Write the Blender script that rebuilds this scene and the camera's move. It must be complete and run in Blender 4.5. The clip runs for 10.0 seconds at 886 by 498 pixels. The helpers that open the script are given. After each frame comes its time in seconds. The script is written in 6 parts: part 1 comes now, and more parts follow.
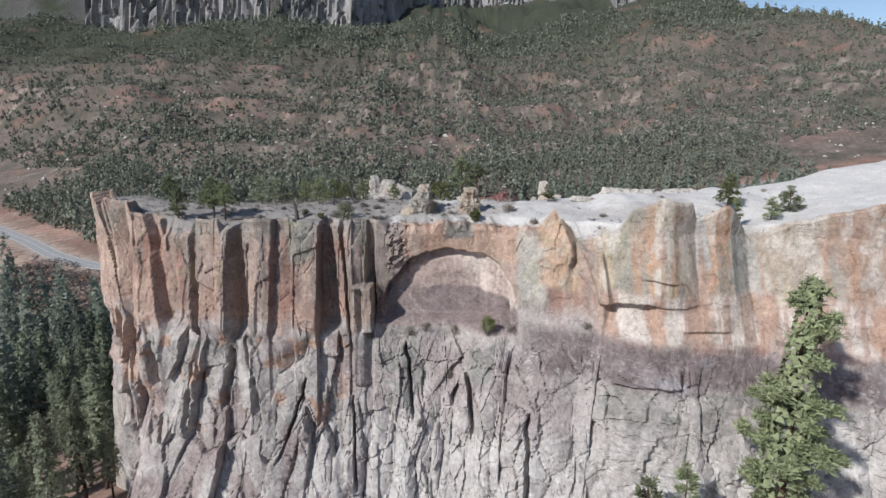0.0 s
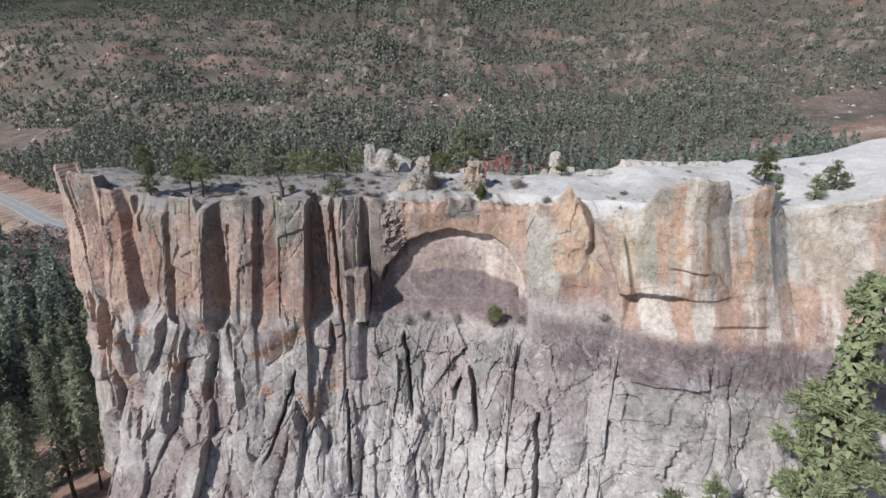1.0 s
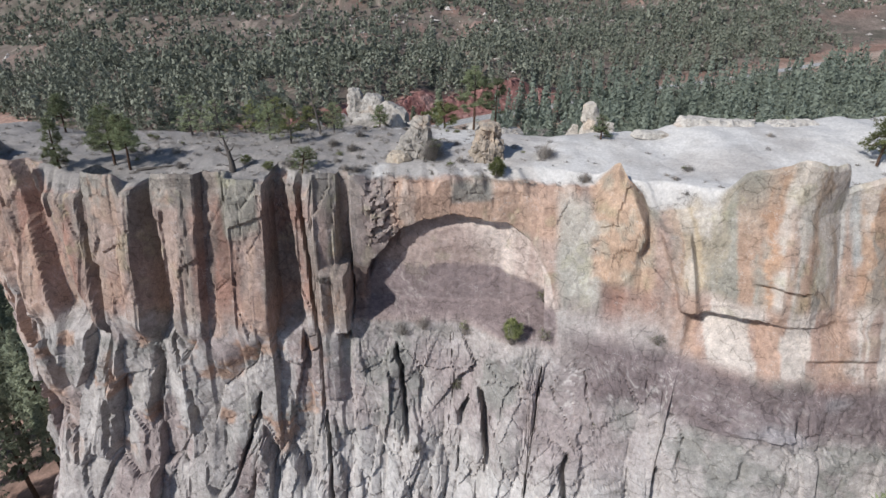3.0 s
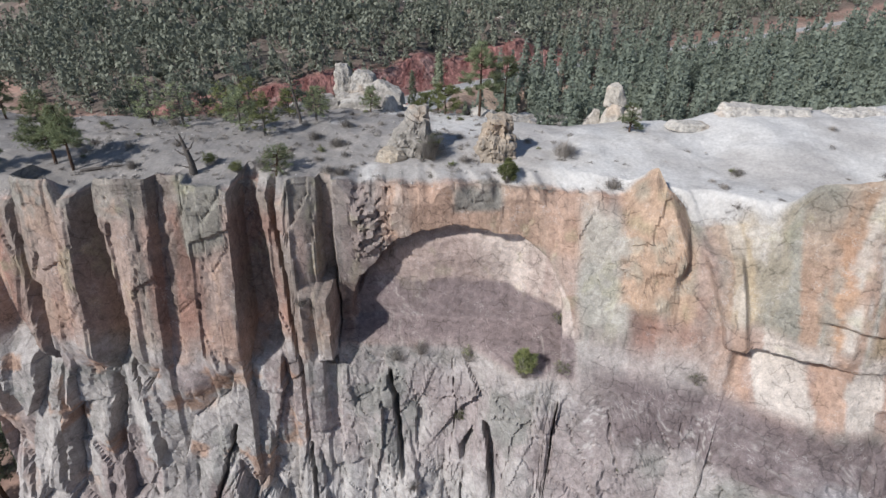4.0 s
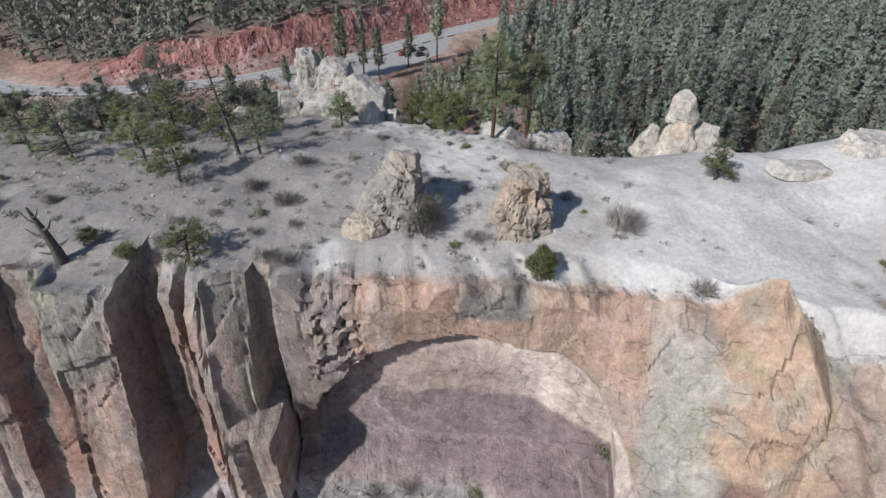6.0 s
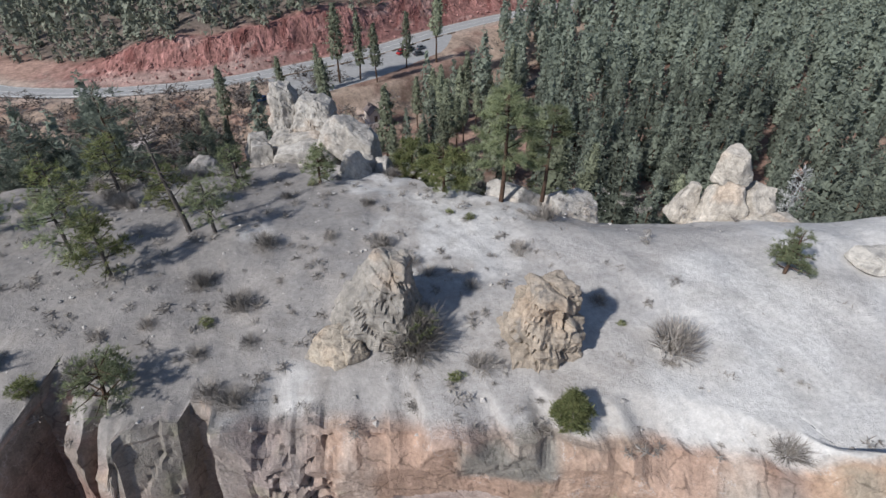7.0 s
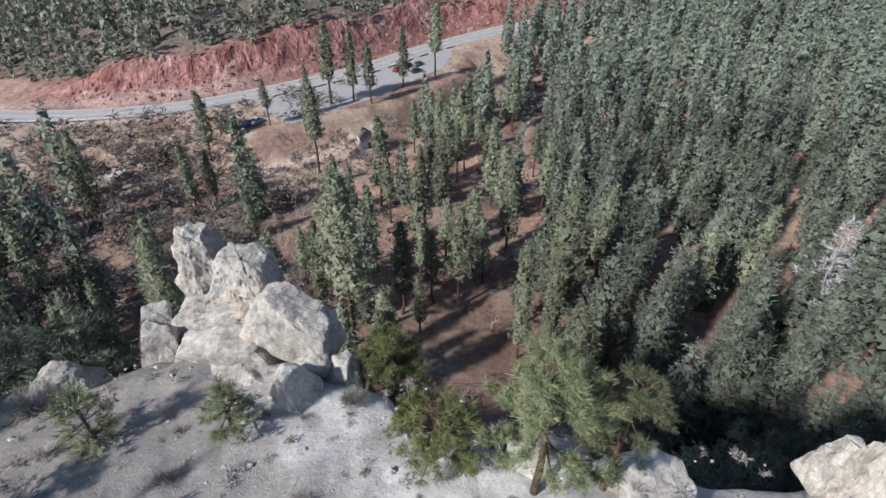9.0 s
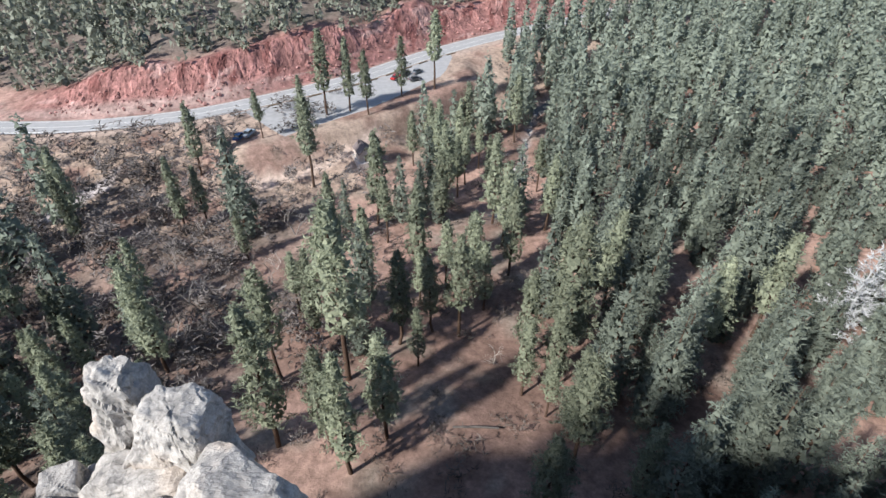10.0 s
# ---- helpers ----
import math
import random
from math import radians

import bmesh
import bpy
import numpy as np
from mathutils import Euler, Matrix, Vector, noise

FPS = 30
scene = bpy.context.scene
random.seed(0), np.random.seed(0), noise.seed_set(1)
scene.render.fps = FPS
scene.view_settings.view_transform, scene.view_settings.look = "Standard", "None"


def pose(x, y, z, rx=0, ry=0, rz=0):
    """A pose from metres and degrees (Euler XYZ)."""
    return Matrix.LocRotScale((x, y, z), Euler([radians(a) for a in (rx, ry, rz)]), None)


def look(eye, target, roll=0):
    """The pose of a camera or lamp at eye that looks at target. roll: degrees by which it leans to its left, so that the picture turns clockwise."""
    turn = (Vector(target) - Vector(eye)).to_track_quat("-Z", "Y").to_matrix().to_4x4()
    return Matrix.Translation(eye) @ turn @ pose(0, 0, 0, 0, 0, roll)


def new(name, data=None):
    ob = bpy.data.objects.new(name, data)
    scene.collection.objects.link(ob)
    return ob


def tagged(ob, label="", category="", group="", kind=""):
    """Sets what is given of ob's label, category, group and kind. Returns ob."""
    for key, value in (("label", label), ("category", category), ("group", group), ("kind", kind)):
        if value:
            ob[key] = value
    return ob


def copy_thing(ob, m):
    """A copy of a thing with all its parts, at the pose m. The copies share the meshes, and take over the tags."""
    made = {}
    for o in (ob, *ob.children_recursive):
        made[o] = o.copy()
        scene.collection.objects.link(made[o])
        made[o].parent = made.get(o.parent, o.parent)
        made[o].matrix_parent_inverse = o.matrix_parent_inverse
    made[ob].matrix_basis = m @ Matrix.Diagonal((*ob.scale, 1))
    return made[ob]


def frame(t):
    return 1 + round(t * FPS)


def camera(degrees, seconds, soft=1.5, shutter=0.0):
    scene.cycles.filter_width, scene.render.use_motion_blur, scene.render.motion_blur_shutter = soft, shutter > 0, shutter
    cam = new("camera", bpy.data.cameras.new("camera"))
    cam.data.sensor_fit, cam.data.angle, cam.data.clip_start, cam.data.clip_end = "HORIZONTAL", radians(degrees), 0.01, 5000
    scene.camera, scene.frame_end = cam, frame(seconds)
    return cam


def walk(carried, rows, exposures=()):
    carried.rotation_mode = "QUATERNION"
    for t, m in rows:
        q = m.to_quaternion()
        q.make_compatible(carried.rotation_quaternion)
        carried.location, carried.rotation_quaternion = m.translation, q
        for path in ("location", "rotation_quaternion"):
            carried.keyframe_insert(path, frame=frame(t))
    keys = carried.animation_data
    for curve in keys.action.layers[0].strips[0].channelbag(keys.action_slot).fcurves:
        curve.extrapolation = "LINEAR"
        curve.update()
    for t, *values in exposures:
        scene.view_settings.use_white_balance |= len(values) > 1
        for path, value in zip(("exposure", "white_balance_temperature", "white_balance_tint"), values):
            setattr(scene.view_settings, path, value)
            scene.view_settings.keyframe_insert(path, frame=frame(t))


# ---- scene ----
cam = camera(79.5, 10.0)
METRES, EYE, TILT, LEAN, TURN = 80.0, 58.0, -13.0, 0.0, 0.0
ROWS = [
    (0.0, 0.0, 0.0, 0.0, 0.0, 0.0, -0.0),
    (0.5, -0.0011, 0.0413, 0.0137, 0.04, -2.09, -0.03),
    (1.0, -0.0021, 0.0849, 0.0285, 0.05, -4.16, -0.06),
    (1.5, -0.003, 0.1301, 0.0439, 0.06, -6.25, -0.11),
    (2.0, -0.004, 0.177, 0.0598, 0.08, -8.32, -0.13),
    (3.5, -0.0056, 0.3237, 0.108, 0.14, -14.62, -0.19),
    (4.0, -0.0059, 0.3729, 0.1225, 0.15, -16.61, -0.23),
    (4.5, -0.0061, 0.4217, 0.1374, 0.12, -18.59, -0.26),
    (5.0, -0.0066, 0.4711, 0.1528, 0.11, -20.28, -0.32),
    (6.5, -0.0059, 0.6176, 0.1979, 0.07, -23.87, -0.34),
    (7.0, -0.0055, 0.6667, 0.213, 0.06, -23.98, -0.33),
    (7.5, -0.0049, 0.7154, 0.2277, 0.05, -23.96, -0.31),
    (8.0, -0.0035, 0.764, 0.2422, 0.06, -23.96, -0.26),
    (8.5, -0.0026, 0.8125, 0.2564, 0.07, -23.96, -0.25),
    (9.0, -0.0021, 0.8611, 0.2698, 0.07, -23.95, -0.27),
    (9.5, -0.0015, 0.908, 0.2832, 0.06, -23.95, -0.26),
    (10.0, -0.0015, 0.9549, 0.2962, 0.06, -23.99, -0.23),
]
# the pose of the first camera: height and downward tilt
walk(cam, [(t, pose(0, 0, EYE, TILT, LEAN, TURN) @ pose(METRES * x, METRES * y, METRES * z, 90 + pitch, roll, yaw)) for t, x, y, z, yaw, pitch, roll in ROWS],
     exposures=[(0.0, 0.2), (8.0, 0.2), (8.5, 0.3), (9.0, 0.55), (9.5, 0.75), (10.0, 0.98)])

# ---- world and sun ----
SUN_TO = Vector((-0.74, -0.62, 0.79)).normalized()
world = bpy.data.worlds.new("sky")
scene.world = world
world.use_nodes = True
wn = world.node_tree.nodes
sky = wn.new("ShaderNodeTexSky")
sky.sky_type = "NISHITA"
sky.sun_disc = False
sky.sun_elevation = math.asin(SUN_TO.z)
sky.sun_rotation = math.atan2(SUN_TO.x, SUN_TO.y)
sky.altitude = 1900
sky.dust_density = 1.5
world.node_tree.links.new(sky.outputs[0], wn["Background"].inputs[0])
wn["Background"].inputs[1].default_value = 0.105
sun = new("sun", bpy.data.lights.new("sun", "SUN"))
sun.data.energy = 4.1
sun.data.angle = radians(2.5)
sun.data.color = (1.0, 0.985, 0.965)
sun.matrix_world = look(SUN_TO * 300, (0, 0, 0))


# ---- arithmetic: noise on arrays ----
def hashed(ix, iy, iz, seed):
    h = (ix.astype(np.int64) * 374761393 + iy.astype(np.int64) * 668265263 + iz.astype(np.int64) * 2147483647 + seed * 974711) & 0xFFFFFFFF
    h = ((h ^ (h >> 13)) * 1274126177) & 0xFFFFFFFF
    h = ((h ^ (h >> 16)) * 2246822519) & 0xFFFFFFFF
    h = h ^ (h >> 15)
    return (h & 0xFFFFFF) / float(0x1000000)


def vnoise(x, y, z=0.0, seed=0):
    """Smooth value noise, -1 to 1."""
    x, y, z = np.broadcast_arrays(np.asarray(x, float), np.asarray(y, float), np.asarray(z, float))
    ix, iy, iz = np.floor(x), np.floor(y), np.floor(z)
    fx, fy, fz = x - ix, y - iy, z - iz
    fx, fy, fz = (f * f * f * (f * (f * 6 - 15) + 10) for f in (fx, fy, fz))
    total = 0
    for dx in (0, 1):
        for dy in (0, 1):
            for dz in (0, 1):
                w = (fx if dx else 1 - fx) * (fy if dy else 1 - fy) * (fz if dz else 1 - fz)
                total = total + w * hashed(ix + dx, iy + dy, iz + dz, seed)
    return total * 2 - 1


def fbm(x, y, z=0.0, seed=0, octaves=4, gain=0.5):
    total, amp, norm = 0, 1.0, 0.0
    x, y, z = np.asarray(x, float), np.asarray(y, float), np.asarray(z, float)
    for i in range(octaves):
        total = total + amp * vnoise(x, y, z, seed + i * 17)
        norm += amp
        amp *= gain
        x, y, z = x * 2.03 + 5.1, y * 2.03 + 1.7, z * 2.03 + 9.2
    return total / norm


def cells(x, y, seed=0):
    """Distance to the nearest and second nearest cell point, and a random number of the cell."""
    x, y = np.asarray(x, float), np.asarray(y, float)
    ix, iy = np.floor(x), np.floor(y)
    f1, f2, who = np.full(x.shape, 9.0), np.full(x.shape, 9.0), np.zeros(x.shape)
    zero = np.zeros_like(ix)
    for dx in (-1, 0, 1):
        for dy in (-1, 0, 1):
            cx, cy = ix + dx, iy + dy
            px, py = cx + hashed(cx, cy, zero, seed), cy + hashed(cx, cy, zero, seed + 1)
            d = np.hypot(px - x, py - y)
            nearer = d < f1
            f2 = np.where(nearer, f1, np.minimum(f2, d))
            who = np.where(nearer, hashed(cx, cy, zero, seed + 2), who)
            f1 = np.where(nearer, d, f1)
    return f1, f2, who


def ss(a, b, x):
    t = np.clip((np.asarray(x, float) - a) / (b - a), 0, 1)
    return t * t * (3 - 2 * t)


def bump(x, a, b, soft):
    """1 between a and b, 0 outside, with soft shoulders."""
    return ss(a - soft, a + soft, x) * (1 - ss(b - soft, b + soft, x))


def lerp(a, b, t):
    return a + (b - a) * t


# ---- materials ----
def material(name, rough=0.9, spec=0.3):
    m = bpy.data.materials.new(name)
    m.use_nodes = True
    b = m.node_tree.nodes["Principled BSDF"]
    b.inputs["Roughness"].default_value = rough
    b.inputs["Specular IOR Level"].default_value = spec
    return m, m.node_tree.nodes, m.node_tree.links, b


def noise_node(nodes, links, scale, detail=5, rough=0.6, coords=None):
    n = nodes.new("ShaderNodeTexNoise")
    n.inputs["Scale"].default_value = scale
    n.inputs["Detail"].default_value = detail
    n.inputs["Roughness"].default_value = rough
    if coords is None:
        coords = nodes.new("ShaderNodeNewGeometry").outputs["Position"]
    links.new(coords, n.inputs["Vector"])
    return n


def spread(nodes, links, value, low, high, a=0.3, b=0.7):
    r = nodes.new("ShaderNodeMapRange")
    r.inputs[1].default_value, r.inputs[2].default_value = a, b
    r.inputs[3].default_value, r.inputs[4].default_value = low, high
    links.new(value, r.inputs[0])
    return r.outputs[0]


def times(nodes, links, colour, factor):
    m = nodes.new("ShaderNodeVectorMath")
    m.operation = "SCALE"
    links.new(colour, m.inputs[0])
    links.new(factor, m.inputs[3])
    return m.outputs[0]


def mixed(nodes, links, a, b, factor):
    m = nodes.new("ShaderNodeMix")
    m.data_type = "RGBA"
    for value, slot in ((factor, 0), (a, 6), (b, 7)):
        if isinstance(value, (tuple, float, int)):
            m.inputs[slot].default_value = (*value, 1) if isinstance(value, tuple) else value
        else:
            links.new(value, m.inputs[slot])
    return m.outputs[2]


def relief(nodes, links, bsdf, value, strength, distance):
    b = nodes.new("ShaderNodeBump")
    b.inputs["Strength"].default_value = strength
    b.inputs["Distance"].default_value = distance
    links.new(value, b.inputs["Height"])
    links.new(b.outputs[0], bsdf.inputs["Normal"])


def stone_material(name, fine=2.5, bumpy=1.0, low=0.78, high=1.2, dark=0.5, deep=0.16, joints=1.0, runs=0.0):
    """Stone or soil: its own mineral colours from the mesh; mottling, speckle, pits and hairline joints on several scales."""
    m, nodes, links, b = material(name, 0.95, 0.12)
    col = nodes.new("ShaderNodeVertexColor")
    col.layer_name = "mineral"
    big = noise_node(nodes, links, fine * 0.35, 6)
    mid = noise_node(nodes, links, fine * 1.3, 8, 0.68)
    small = noise_node(nodes, links, fine * 5, 5, 0.7)
    c = times(nodes, links, col.outputs[0], spread(nodes, links, big.outputs[0], low, high))
    c = times(nodes, links, c, spread(nodes, links, mid.outputs[0], low - 0.12, high + 0.1, 0.32, 0.68))
    c = times(nodes, links, c, spread(nodes, links, small.outputs[0], 1 - 0.4 * dark, 1 + 0.22 * dark))
    if runs:
        # mineral runs down the wall and pale scratches across it
        tall = nodes.new("ShaderNodeVectorMath")
        tall.operation = "MULTIPLY"
        links.new(nodes.new("ShaderNodeNewGeometry").outputs["Position"], tall.inputs[0])
        tall.inputs[1].default_value = (1.0, 1.0, 0.09)
        run = noise_node(nodes, links, 1.5, 6, 0.62, tall.outputs[0])
        c = times(nodes, links, c, spread(nodes, links, run.outputs[0], 1 - runs, 1 + 0.8 * runs, 0.35, 0.65))
        scratch = noise_node(nodes, links, 0.9, 7, 0.62)
        thin = nodes.new("ShaderNodeMath")
        thin.operation = "COMPARE"
        links.new(scratch.outputs[0], thin.inputs[0])
        thin.inputs[1].default_value, thin.inputs[2].default_value = 0.5, 0.007
        pale = nodes.new("ShaderNodeMath")
        pale.operation = "MULTIPLY"
        links.new(thin.outputs[0], pale.inputs[0])
        links.new(spread(nodes, links, big.outputs[0], 0.0, 0.5, 0.5, 0.6), pale.inputs[1])
        c = mixed(nodes, links, c, (0.50, 0.47, 0.45), pale.outputs[0])
    crack = nodes.new("ShaderNodeTexVoronoi")
    crack.feature = "DISTANCE_TO_EDGE"
    crack.inputs["Scale"].default_value = fine * 0.42
    warp = nodes.new("ShaderNodeVectorMath")
    warp.operation = "MULTIPLY_ADD"
    geo = nodes.new("ShaderNodeNewGeometry")
    links.new(mid.outputs["Color"], warp.inputs[0])
    warp.inputs[1].default_value = (0.9 / fine,) * 3
    links.new(geo.outputs["Position"], warp.inputs[2])
    links.new(warp.outputs[0], crack.inputs["Vector"])
    line = spread(nodes, links, crack.outputs["Distance"], 0.0, 1.0, 0.0, 0.035)
    where = spread(nodes, links, big.outputs[0], 0.0, 1.0, 0.45, 0.5)
    joint = nodes.new("ShaderNodeMath")
    joint.operation = "MAXIMUM"
    links.new(line, joint.inputs[0])
    links.new(where, joint.inputs[1])
    c = times(nodes, links, c, spread(nodes, links, joint.outputs[0], 1 - 0.75 * dark * joints, 1.0, 0, 1))
    links.new(c, b.inputs["Base Color"])
    add = nodes.new("ShaderNodeMath")
    add.operation = "MULTIPLY_ADD"
    links.new(mid.outputs[0], add.inputs[0])
    add.inputs[1].default_value = 2.2
    links.new(small.outputs[0], add.inputs[2])
    add2 = nodes.new("ShaderNodeMath")
    add2.operation = "MULTIPLY_ADD"
    links.new(joint.outputs[0], add2.inputs[0])
    add2.inputs[1].default_value = 0.5 * dark * joints
    links.new(add.outputs[0], add2.inputs[2])
    relief(nodes, links, b, add2.outputs[0], bumpy, deep)
    return m


def plain_material(name, colour, rough=0.8, spec=0.3, scale=3.0, vary=0.25, metal=0.0, bumpy=0.0):
    m, nodes, links, b = material(name, rough, spec)
    b.inputs["Metallic"].default_value = metal
    n = noise_node(nodes, links, scale, 5)
    rgb = nodes.new("ShaderNodeRGB")
    rgb.outputs[0].default_value = (*colour, 1)
    links.new(times(nodes, links, rgb.outputs[0], spread(nodes, links, n.outputs[0], 1 - vary, 1 + vary)), b.inputs["Base Color"])
    if bumpy:
        relief(nodes, links, b, n.outputs[0], bumpy, 0.05)
    return m


def leaf_material(name, dark, light, through_light=0.22):
    """Needles or leaves: each tuft a little different, each plant too."""
    m, nodes, links, b = material(name, 0.7, 0.15)
    geo = nodes.new("ShaderNodeNewGeometry")
    info = nodes.new("ShaderNodeObjectInfo")
    c = mixed(nodes, links, dark, light, geo.outputs["Random Per Island"])
    c = times(nodes, links, c, spread(nodes, links, info.outputs["Random"], 0.68, 1.42, 0, 1))
    links.new(c, b.inputs["Base Color"])
    t = nodes.new("ShaderNodeBsdfTranslucent")
    links.new(c, t.inputs[0])
    mix = nodes.new("ShaderNodeMixShader")
    mix.inputs[0].default_value = through_light
    links.new(b.outputs[0], mix.inputs[1])
    links.new(t.outputs[0], mix.inputs[2])
    links.new(mix.outputs[0], nodes["Material Output"].inputs[0])
    return m


rock_mat = stone_material("tuff_rock", 1.7, 0.7, 0.88, 1.12, 0.6, 0.09, 0.9, 0.13)
ash_mat = stone_material("ash_gravel", 3.0, 0.6, 0.93, 1.06, 0.3, 0.05, 0.0)
soil_mat = stone_material("valley_soil", 0.5, 0.6, 0.75, 1.25, 0.5, 0.15, 0.0)
boulder_mat = stone_material("boulder_tuff", 2.4, 0.7, 0.84, 1.16, 0.6, 0.05, 0.6)
needle_mat = leaf_material("pine_needles", (0.125, 0.148, 0.082), (0.26, 0.285, 0.165), 0.25)
fir_mat = leaf_material("fir_needles", (0.118, 0.138, 0.112), (0.195, 0.218, 0.172), 0.32)
valley_mat = leaf_material("valley_needles", (0.148, 0.165, 0.115), (0.26, 0.278, 0.192), 0.32)
juniper_mat = leaf_material("juniper_needles", (0.11, 0.13, 0.055), (0.24, 0.25, 0.11))
twig_mat = leaf_material("bare_twigs", (0.20, 0.175, 0.155), (0.36, 0.33, 0.30), 0.0)
hill_mat = leaf_material("hillside_needles", (0.075, 0.084, 0.064), (0.185, 0.192, 0.15), 0.2)
brush_mat = leaf_material("scrub_twigs", (0.085, 0.068, 0.058), (0.19, 0.16, 0.14), 0.0)
thicket_mat = leaf_material("willow_twigs", (0.10, 0.085, 0.078), (0.22, 0.195, 0.182), 0.0)
bark_mat = plain_material("pine_bark", (0.085, 0.055, 0.04), 0.95, 0.1, 6, 0.5, bumpy=0.6)
deadwood_mat = plain_material("weathered_deadwood", (0.10, 0.088, 0.08), 0.9, 0.1, 8, 0.45, bumpy=0.5)
snag_mat = plain_material("silver_deadwood", (0.40, 0.405, 0.40), 0.9, 0.1, 6, 0.25)
asphalt_mat = plain_material("worn_asphalt", (0.30, 0.296, 0.292), 0.95, 0.2, 0.5, 0.12)
line_mat = plain_material("road_paint", (0.62, 0.61, 0.55), 0.8, 0.2, 2, 0.2)
steel_mat = plain_material("galvanised_steel", (0.52, 0.53, 0.54), 0.5, 0.5, 2, 0.15, 0.4)
post_mat = plain_material("weathered_post", (0.2, 0.15, 0.11), 0.9, 0.1, 5, 0.3)


# ---- mesh building ----
def mesh_from(name, verts, faces, mat, colours=None, smooth=False):
    """A mesh from arrays; colours are the stone's minerals, one for each vertex."""
    me = bpy.data.meshes.new(name)
    verts = np.asarray(verts, np.float32)
    faces = np.asarray(faces, np.int32)
    k = faces.shape[1]
    me.vertices.add(len(verts))
    me.vertices.foreach_set("co", verts.ravel())
    me.loops.add(faces.size)
    me.loops.foreach_set("vertex_index", faces.ravel())
    me.polygons.add(len(faces))
    me.polygons.foreach_set("loop_start", np.arange(0, faces.size, k, dtype=np.int32))
    me.polygons.foreach_set("use_smooth", np.full(len(faces), smooth))
    me.update(calc_edges=True)
    if colours is not None:
        layer = me.color_attributes.new("mineral", "FLOAT_COLOR", "POINT")
        rgba = np.ones((len(verts), 4), np.float32)
        rgba[:, :3] = np.clip(colours, 0.005, 0.9)
        layer.data.foreach_set("color", rgba.ravel())
    me.materials.append(mat)
    return me


def grid_faces(rows, cols):
    a = (np.arange(rows - 1)[:, None] * cols + np.arange(cols - 1)[None, :]).ravel()
    return np.stack([a, a + 1, a + cols + 1, a + cols], 1)


def bm_mesh(name, bm, mat):
    me = bpy.data.meshes.new(name)
    bm.to_mesh(me)
    bm.free()
    me.materials.append(mat)
    return me


def part(name, data, parent, label="", at=None):
    """One mesh as a part of a thing."""
    ob = new(name, data)
    ob.parent = parent
    if at is not None:
        ob.matrix_local = at
    if label:
        ob["label"] = label
    return ob


def box(bm, size, m, bevel=0.0):
    made = bmesh.ops.create_cube(bm, size=1.0, matrix=m @ Matrix.Diagonal((*size, 1)))
    if bevel:
        edges = list({e for v in made["verts"] for e in v.link_edges})
        bmesh.ops.bevel(bm, geom=edges, offset=bevel, segments=2, affect="EDGES")


def tube(points, radii, sides=6):
    """Vertices and triangles of a tapering tube along points."""
    pts = np.asarray(points, float)
    n = len(pts)
    axis = np.gradient(pts, axis=0)
    axis /= np.linalg.norm(axis, axis=1)[:, None] + 1e-9
    ref = np.where(np.abs(axis[:, 2:3]) < 0.9, np.array([[0, 0, 1.0]]), np.array([[1.0, 0, 0]]))
    a = np.cross(axis, ref)
    a /= np.linalg.norm(a, axis=1)[:, None] + 1e-9
    b = np.cross(axis, a)
    ang = np.arange(sides) * 2 * np.pi / sides
    ring = a[:, None, :] * np.cos(ang)[None, :, None] + b[:, None, :] * np.sin(ang)[None, :, None]
    v = (pts[:, None, :] + ring * np.asarray(radii)[:, None, None]).reshape(-1, 3)
    f = []
    for i in range(n - 1):
        for j in range(sides):
            p, q = i * sides + j, i * sides + (j + 1) % sides
            f += [(p, q, q + sides), (p, q + sides, p + sides)]
    return v, np.array(f)


def joined(pieces):
    vs, fs, base = [], [], 0
    for v, f in pieces:
        vs.append(v)
        fs.append(np.asarray(f) + base)
        base += len(v)
    return np.concatenate(vs), np.concatenate(fs)


def facets(x, z, wide, high, seed, slope):
    """Flat-faced joints: each block its own plane; also the distance to the nearest joint."""
    u, w = x / wide, z / high
    iu, iw = np.floor(u), np.floor(w)
    zero = np.zeros_like(iu)
    f1, f2, val = np.full(u.shape, 9.0), np.full(u.shape, 9.0), np.zeros(u.shape)
    for du in (-1, 0, 1):
        for dw in (-1, 0, 1):
            cu, cw = iu + du, iw + dw
            pu, pw = cu + hashed(cu, cw, zero, seed), cw + hashed(cu, cw, zero, seed + 1)
            d = np.hypot(pu - u, pw - w)
            near_ = d < f1
            here = (hashed(cu, cw, zero, seed + 2) - 0.5) + slope * ((hashed(cu, cw, zero, seed + 3) - 0.5) * 2 * (u - pu) + (hashed(cu, cw, zero, seed + 4) - 0.5) * 1.6 * (w - pw))
            f2 = np.where(near_, f1, np.minimum(f2, d))
            val = np.where(near_, here, val)
            f1 = np.where(near_, d, f1)
    return val, f2 - f1


# ---- the valley ground: one sheet to the horizon ----
ROAD_X = np.array([-900, -420, -276, -231, -190, -157, -134, -108, -83, -67, -49, -28, -8, 18, 49, 85, 160, 420, 900.0])
ROAD_Y = np.array([820, 445, 326, 290, 254, 233, 228, 227, 231, 237, 249, 265, 289, 310, 329, 351, 392, 500, 640.0])


def smooth_curve(x, xs, ys):
    """Through the points without sharp corners."""
    total = 0
    for o, w in ((-9, 0.15), (-4.5, 0.22), (0, 0.26), (4.5, 0.22), (9, 0.15)):
        total = total + w * np.interp(np.asarray(x, float) + o, xs, ys)
    return total


def road_y(x):
    return smooth_curve(x, ROAD_X, ROAD_Y)


